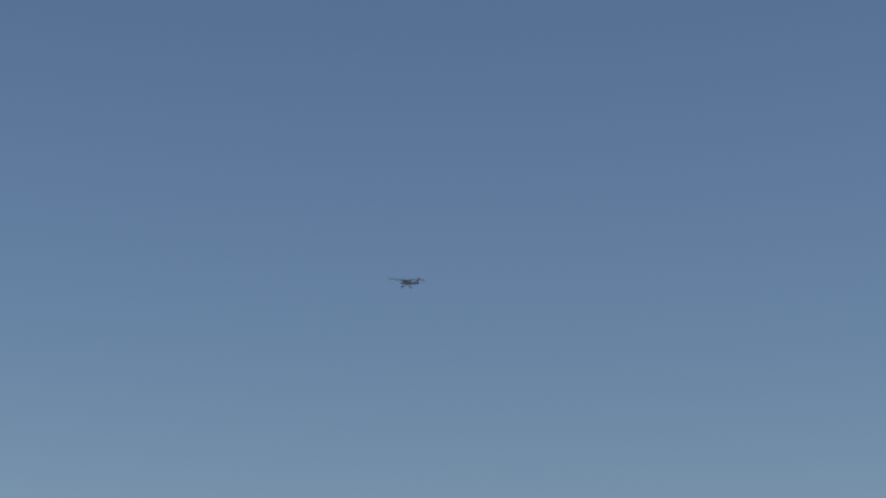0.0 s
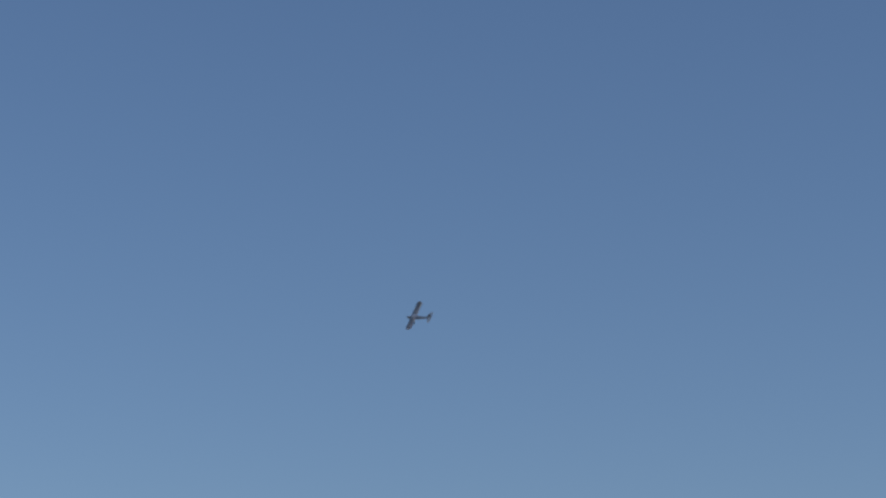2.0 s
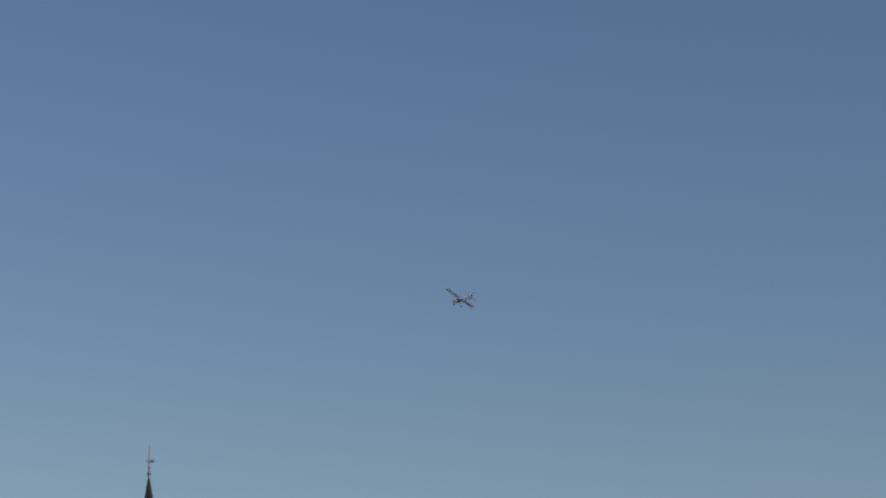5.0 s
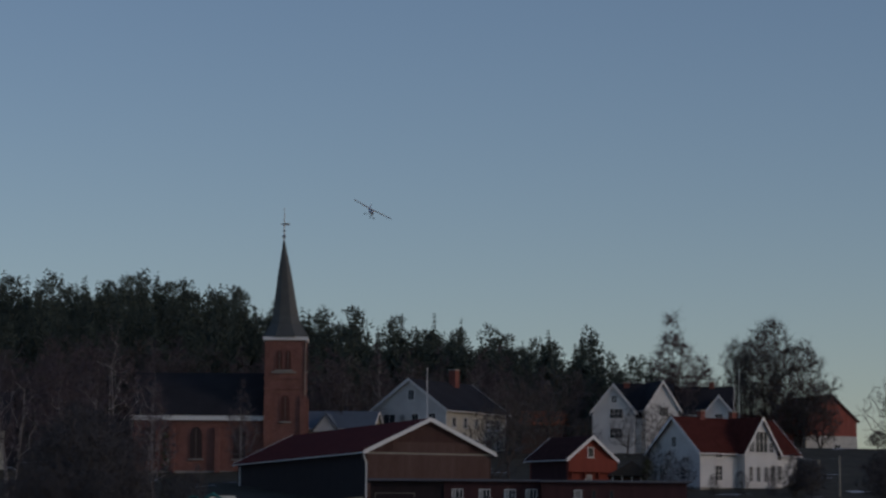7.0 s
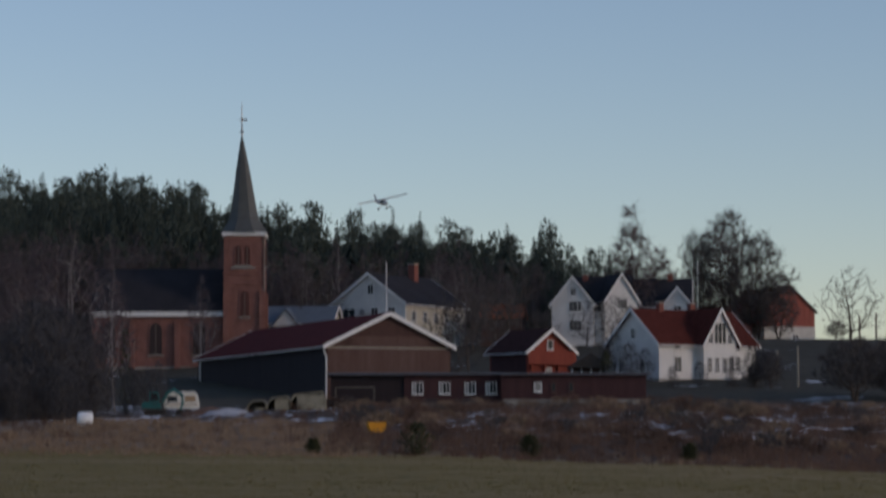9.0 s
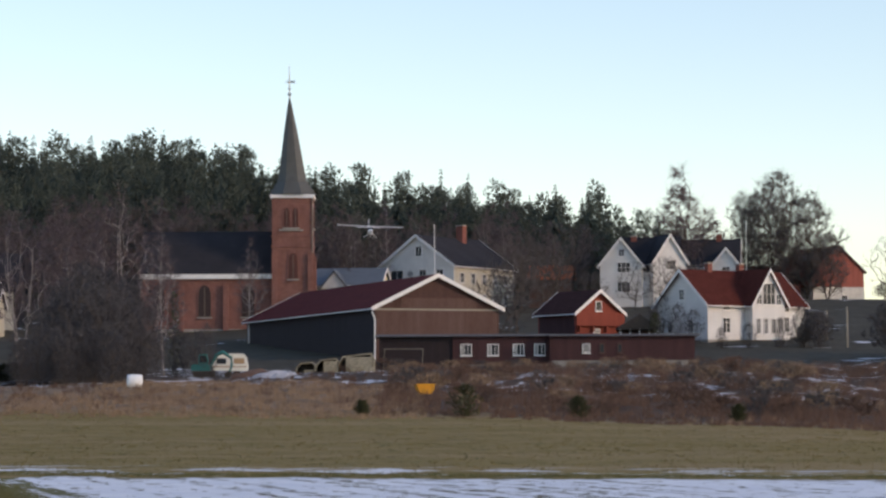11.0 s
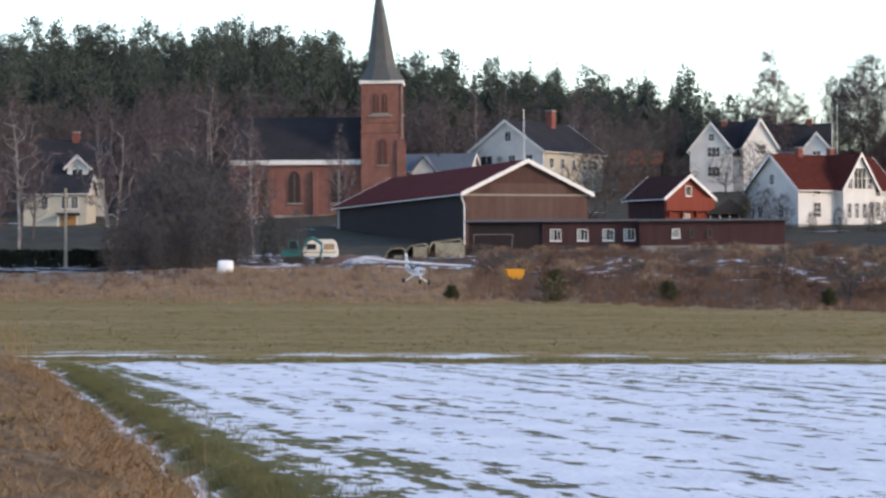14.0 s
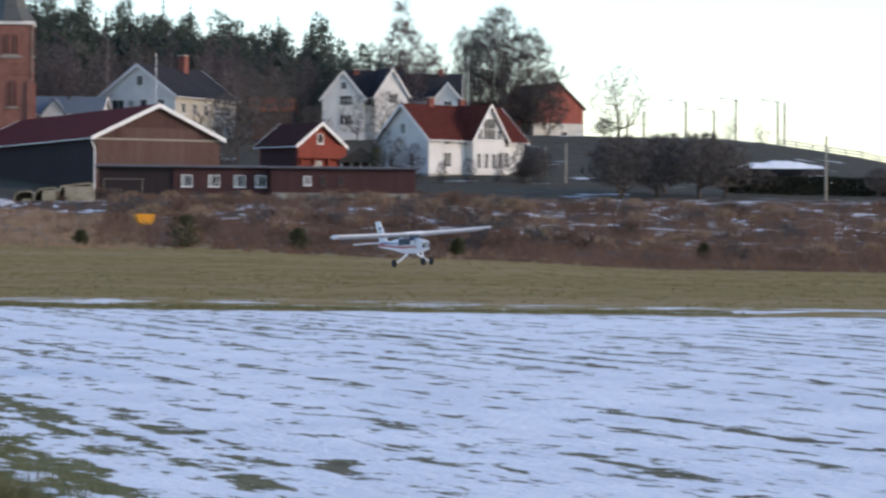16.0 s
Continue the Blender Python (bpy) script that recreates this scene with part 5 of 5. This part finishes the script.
def fence():
    f = thing("fence", pose(0, 0, 0), "grey rail fence along the hilltop road", "fence")
    pts = [(98 + 2.6 * i, 426) for i in range(12)]
    for x, y in pts:
        part("post", Shape().box(x - 0.07, x + 0.07, y - 0.07, y + 0.07, land(x, y) - 0.2, land(x, y) + 1.1), POLE, f)
    for dz in (0.55, 1.0):
        part("rail", Shape().tube([(x, y - 0.1, land(x, y) + dz) for x, y in pts], [0.07] * len(pts), 4), METAL, f)


fence()


def road():
    s = Shape()
    xs = [-75 + 2.0 * i for i in range(24)]
    for x in xs:
        for k in range(5):
            y = 224 + 1.5 * k
            s.v.append((x, y, max(land(x, q) for q in (224, 227, 230)) + 0.06 + 0.04 * k))
    s.f = [(i * 5 + k, (i + 1) * 5 + k, (i + 1) * 5 + k + 1, i * 5 + k + 1) for i in range(len(xs) - 1) for k in range(4)]
    tagged(new("road", s.mesh("road", ASPHALT)), "wet grey village road at the meadow's edge", "road", kind="structure")


road()


HEDGE = mat("dark_hedge_leaves", (0.035, 0.042, 0.03), 0.9, 0.3, 0.5, 6, 0, island=0.5)


def hedge(x0, x1, y, h, seed, label):
    rng = random.Random(seed)
    s = Shape()
    for _ in range(int((x1 - x0) * 420)):
        x = rng.uniform(x0, x1)
        u = rng.random()
        yy = y + rng.uniform(-0.6, 0.6)
        c = Vector((x, yy, land(x, yy) + h * u))
        w = Vector((rng.uniform(-1, 1), rng.uniform(-1, 0.3), rng.uniform(0, 1))).normalized()
        s.blade(c, c + w * rng.uniform(0.2, 0.42), 0.2, w.cross(Vector((0.1, 0.3, 1))).normalized())
    solid("hedge", s, HEDGE, Matrix(), label, "hedge")


hedge(-56, -33.5, 243, 1.45, 3, "clipped dark green hedge behind the road")
hedge(62.5, 82, 297, 1.9, 4, "dark overgrown hedge below the boat")


def carport():
    c = thing("garden_shed", pose(24.6, 322, 8.8, 0, 0, 0), "brown open-fronted garden shed beside the storehouse", "shed")
    part("roof", Shape().prism([(-2.3, 2.2), (2.3, 2.2), (2.3, 2.35), (0.2, 4.0), (-2.3, 2.4)], -0.4, 4), P_DARK, c)
    for x in (-2.0, -0.9, 0.2, 1.3, 2.0):
        part("post", Shape().box(x - 0.06, x + 0.06, -0.06, 0.06, -1.5, 2.197), TRIM, c)
    part("back_wall", Shape().box(-2.0, 2.0, 3.6, 3.75, -1.5, 2.197), BARN_PANEL, c)
    k = thing("cottage", pose(21.5, 405, 18.6, 0, 0, 80), "small cottage with an orange tiled roof", "cottage")
    gabled(k, 5, 6, 2.2, 4.0, BARN_PANEL, ORANGE_TILE, None, 0.3)


ORANGE_TILE = mat("orange_clay_tiles", (0.32, 0.09, 0.04), 0.75, 0.3, 0.6, 8, 0.3)
carport()


# ---- the model aircraft ----
P_WHITE = mat("white_film", (0.68, 0.68, 0.69), 0.4, 0.06, 3, 20, 0, spec=0.5)
P_RED = mat("red_stripe_film", (0.4, 0.07, 0.09), 0.35, 0.1, 3, 20, 0)
P_BLUE = mat("blue_stripe_film", (0.05, 0.07, 0.22), 0.35, 0.1, 3, 20, 0)
P_GLASS = mat("tinted_canopy", (0.035, 0.075, 0.125), 0.2, 0.2, 3, 20, 0, spec=0.6)
P_WING = mat("pale_grey_wing_film", (0.34, 0.34, 0.35), 0.45, 0.08, 3, 20, 0)
P_PANEL = mat("grey_tinted_film", (0.3, 0.295, 0.29), 0.45, 0.1, 3, 20, 0)
P_BLACK = mat("black_rubber", (0.015, 0.015, 0.016), 0.8, 0.2, 20, 60, 0.1)
P_GREY = mat("brushed_alloy", (0.5, 0.5, 0.5), 0.35, 0.1, 10, 60, 0, metal=0.8)


def loft(sections, s=None):
    """Rounded boxes (y, half width, z low, z high) skinned together along y."""
    s = s or Shape()
    n, k = 12, len(s.v)
    for y, hw, z0, z1 in sections:
        for i in range(n):
            a = (i + 0.5) * math.tau / n
            x, z = math.cos(a), math.sin(a)
            e = 0.55
            s.v.append((hw * math.copysign(abs(x) ** e, x), y, (z0 + z1) / 2 + (z1 - z0) / 2 * math.copysign(abs(z) ** e, z)))
    for j in range(len(sections) - 1):
        s.f += [(k + j * n + i, k + j * n + (i + 1) % n, k + (j + 1) * n + (i + 1) % n, k + (j + 1) * n + i) for i in range(n)]
    s.f.append(tuple(k + i for i in range(n)))
    s.f.append(tuple(k + len(sections) * n - 1 - i for i in range(n)))
    return s


def airfoil(s, stations):
    """A wing through stations (x, leading y, chord, thickness, z)."""
    prof = ((0, 0), (0.08, 0.5), (0.3, 0.72), (0.65, 0.45), (1, 0.03), (0.65, -0.12), (0.3, -0.26), (0.08, -0.28))
    k, n = len(s.v), len(prof)
    for x, y, c, t, z in stations:
        s.v += [(x, y - c * u, z + t * w) for u, w in prof]
    for j in range(len(stations) - 1):
        s.f += [(k + j * n + i, k + j * n + (i + 1) % n, k + (j + 1) * n + (i + 1) % n, k + (j + 1) * n + i) for i in range(n)]
    s.f += [tuple(k + i for i in range(n)), tuple(k + (len(stations) - 1) * n + n - 1 - i for i in range(n))]
    return s


def aircraft():
    a = thing("model_airplane", pose(0, 0, 0), "white high-wing model airplane with red and blue stripes", "airplane")
    part("fuselage", loft([(0.30, 0.06, -0.205, -0.06), (0.2, 0.066, -0.215, -0.045), (0.12, 0.07, -0.22, -0.02), (-0.1, 0.07, -0.215, -0.015), (-0.25, 0.064, -0.2, -0.03),
                           (-0.5, 0.042, -0.165, -0.05), (-0.95, 0.015, -0.12, -0.05)]), P_WHITE, a, smooth=True)
    cowl = part("cowling", loft([(0.3, 0.0615, -0.202, -0.062), (0.36, 0.063, -0.2, -0.068), (0.42, 0.056, -0.19, -0.078), (0.44, 0.044, -0.18, -0.09)]), P_WHITE, a, smooth=True)
    part("air_intake", loft([(0.441, 0.045, -0.165, -0.11), (0.444, 0.04, -0.16, -0.115)]), P_BLACK, cowl)
    part("spinner", Shape().tube([(0, 0.44, -0.138), (0, 0.47, -0.138), (0, 0.5, -0.138)], [0.026, 0.022, 0.004], 10), P_GREY, a)
    part("windscreen", loft([(0.225, 0.056, -0.11, -0.045), (0.16, 0.064, -0.11, -0.02), (0.12, 0.067, -0.11, -0.008)]), P_GLASS, a)
    for sgn in (-1, 1):
        for y0, y1 in ((0.03, 0.14), (-0.09, 0.02), (-0.2, -0.1)):
            part("side_window", Shape().box(min(sgn * 0.066, sgn * 0.0725), max(sgn * 0.066, sgn * 0.0725), y0, y1, -0.115, -0.04), P_GLASS, a)
    part("red_stripe", loft([(0.29, 0.0625, -0.165, -0.128), (0.12, 0.0725, -0.165, -0.124), (-0.1, 0.0725, -0.165, -0.12), (-0.25, 0.0665, -0.155, -0.11), (-0.5, 0.0445, -0.14, -0.1), (-0.9, 0.02, -0.11, -0.082)]), P_RED, a)
    part("blue_stripe", loft([(-0.22, 0.067, -0.1085, -0.075), (-0.5, 0.0445, -0.098, -0.07), (-0.92, 0.019, -0.08, -0.055)]), P_BLUE, a)
    part("nose_stripe", loft([(0.28, 0.063, -0.125, -0.108), (0.15, 0.0705, -0.122, -0.1165)]), P_BLUE, a)
    wing = part("wing", airfoil(Shape(), [(-0.96, 0.14, 0.24, 0.035, 0.022), (-0.4, 0.155, 0.29, 0.042, 0.006), (0, 0.155, 0.29, 0.042, 0.0), (0.4, 0.155, 0.29, 0.042, 0.006), (0.96, 0.14, 0.24, 0.035, 0.022)]), P_WING, a, smooth=True)
    part("centre_section", airfoil(Shape(), [(-0.11, 0.158, 0.296, 0.047, 0.001), (0.11, 0.158, 0.296, 0.047, 0.001)]), P_WHITE, wing)
    # thin white tube that stands in for the highlight on the wing's front edge
    part("leading_edge_highlight", Shape().tube([(-0.96, 0.138, 0.026), (-0.4, 0.153, 0.011), (0, 0.153, 0.005), (0.4, 0.153, 0.011), (0.96, 0.138, 0.026)], [0.006, 0.008, 0.008, 0.008, 0.006], 6), P_WHITE, wing)
    for sgn in (-1, 1):
        tip = airfoil(Shape(), [(sgn * 0.962, 0.14, 0.24, 0.036, 0.022), (sgn * 0.985, 0.12, 0.2, 0.03, 0.022), (sgn * 1.0, 0.08, 0.12, 0.012, 0.02)])
        part("wing_tip", tip, P_WHITE, wing)
        part("aileron", Shape().box(min(sgn * 0.45, sgn * 0.92), max(sgn * 0.45, sgn * 0.92), -0.155, -0.112, 0.012, 0.02), P_WHITE, wing)
        s = Shape()
        for x, z in ((sgn * 0.09, -0.0125), (sgn * 0.4, -0.0065), (sgn * 0.9, 0.0085)):
            s.v += [(x, 0.105, z), (x, -0.085, z + 0.004), (x, -0.085, z - 0.003), (x, 0.105, z - 0.007)]
        for k in (0, 4):
            s.f += [(k + q, k + (q + 1) % 4, k + 4 + (q + 1) % 4, k + 4 + q) for q in range(4)]
        s.f += [(0, 1, 2, 3), (8, 9, 10, 11)]
        part("underside_panel", s, P_PANEL, wing)
        leg = part("main_leg", Shape().tube([(sgn * 0.06, 0.02, -0.22), (sgn * 0.165, 0.02, -0.295), (sgn * 0.215, 0.02, -0.315)], [0.013, 0.011, 0.009], 6), P_WHITE, a)
        wh = part("wheel", Shape().tube([(sgn * 0.217, 0.02, -0.32), (sgn * 0.225, 0.02, -0.32), (sgn * 0.247, 0.02, -0.32), (sgn * 0.255, 0.02, -0.32)], [0.034, 0.047, 0.047, 0.034], 14), P_BLACK, leg)
        part("stabilizer", airfoil(Shape(), [(sgn * 0.012, -0.78, 0.19, 0.016, -0.07), (sgn * 0.36, -0.82, 0.13, 0.012, -0.07)]), P_WHITE, a)
    wing.rotation_euler.x = radians(3.5)
    nose = part("nose_leg", Shape().tube([(0, 0.32, -0.2), (0, 0.33, -0.31)], [0.011, 0.009], 6), P_WHITE, a)
    part("wheel", Shape().tube([(-0.022, 0.33, -0.32), (-0.014, 0.33, -0.32), (0.014, 0.33, -0.32), (0.022, 0.33, -0.32)], [0.032, 0.044, 0.044, 0.032], 14), P_BLACK, nose)
    fin = Shape().prism([(-0.008, 0), (0.008, 0), (0.008, 1), (-0.008, 1)], 0, 1)
    fin.v = [(x, -0.7 - 0.23 * y - 0.2 * z * (1 - y) - 0.1 * z * y, -0.06 + 0.25 * z) for x, y, z in fin.v]
    fin_part = part("fin", fin, P_WHITE, a)
    part("tail_flash", Shape().box(-0.0105, 0.0105, -0.9, -0.8, 0.0, 0.05).box(-0.0105, 0.0105, -0.92, -0.84, 0.09, 0.12), P_BLUE, fin_part)
    part("tail_stripe", loft([(-0.5, 0.0455, -0.139, -0.105), (-0.72, 0.032, -0.125, -0.085), (-0.92, 0.02, -0.112, -0.058)]), P_RED, a)
    return a


airplane = aircraft()


# ---- what moves: seconds, place, pitch, bank, heading of the aircraft ----
PLANE = [
    (0, 39.05, 119.54, 28.52, 12.9, -5.7, 17.2),
    (0.5, 34.60, 118.58, 28.56, 27.9, -42.4, 15.5),
    (1, 33.05, 129.68, 31.66, 23.9, -58.0, 32.9),
    (1.5, 29.21, 133.72, 32.67, 16.8, -55.7, 49.0),
    (2, 25.69, 139.96, 34.40, 7.6, -58.5, 54.4),
    (2.5, 21.68, 144.27, 35.31, -4.0, -56.8, 65.0),
    (3, 19.12, 159.82, 38.54, -12.0, -45.9, 84.8),
    (3.5, 14.35, 152.17, 36.73, -13.4, -38.7, 95.2),
    (5.8, 4.96, 134.58, 21.73, -17.8, -33.3, 160.6),
    (6, 3.20, 133.19, 20.83, -18.1, -29.8, 168.0),
    (6.5, 0.03, 133.79, 19.32, -13.4, -18.0, 176.8),
    (7, -2.08, 127.06, 17.37, -14.5, -26.0, 189.3),
    (7.5, -2.39, 121.27, 15.82, -13.2, -18.1, 192.5),
    (8, -1.63, 116.04, 14.25, -10.3, -6.4, 194.7),
    (8.5, -0.49, 110.02, 12.43, -6.8, 12.8, 197.3),
    (9, 0.25, 103.89, 10.93, -5.5, 13.0, 196.8),
    (11.3, -2.00, 79.94, 6.36, -6.7, -2.9, 183.9),
    (11.5, -2.26, 77.64, 5.80, -4.1, -2.5, 184.0),
    (12, -2.88, 73.57, 4.86, -4.7, -0.9, 184.8),
    (12.5, -3.24, 67.66, 3.97, -2.2, -5.2, 186.3),
    (13, -3.31, 62.65, 3.34, -0.2, -9.8, 190.6),
    (13.5, -2.79, 56.92, 2.91, -2.7, -8.7, 192.7),
    (14, -1.77, 51.00, 2.22, -1.0, -4.0, 195.0),
    (14.5, -0.56, 46.37, 2.08, 1.7, -1.3, 197.1),
    (15, 0.84, 41.51, 2.01, 4.4, 1.8, 195.7),
    (15.5, 2.02, 37.21, 1.96, 4.1, 4.2, 194.7),
    (16, 3.09, 32.53, 1.71, 1.9, 3.7, 197.7),
]


def motions():
    walk(airplane, [(t, pose(x, y, z, 0, 0, h) @ pose(0, 0, 0, p, 0, 0) @ pose(0, 0, 0, 0, b, 0)) for t, x, y, z, p, b, h in PLANE])


motions()
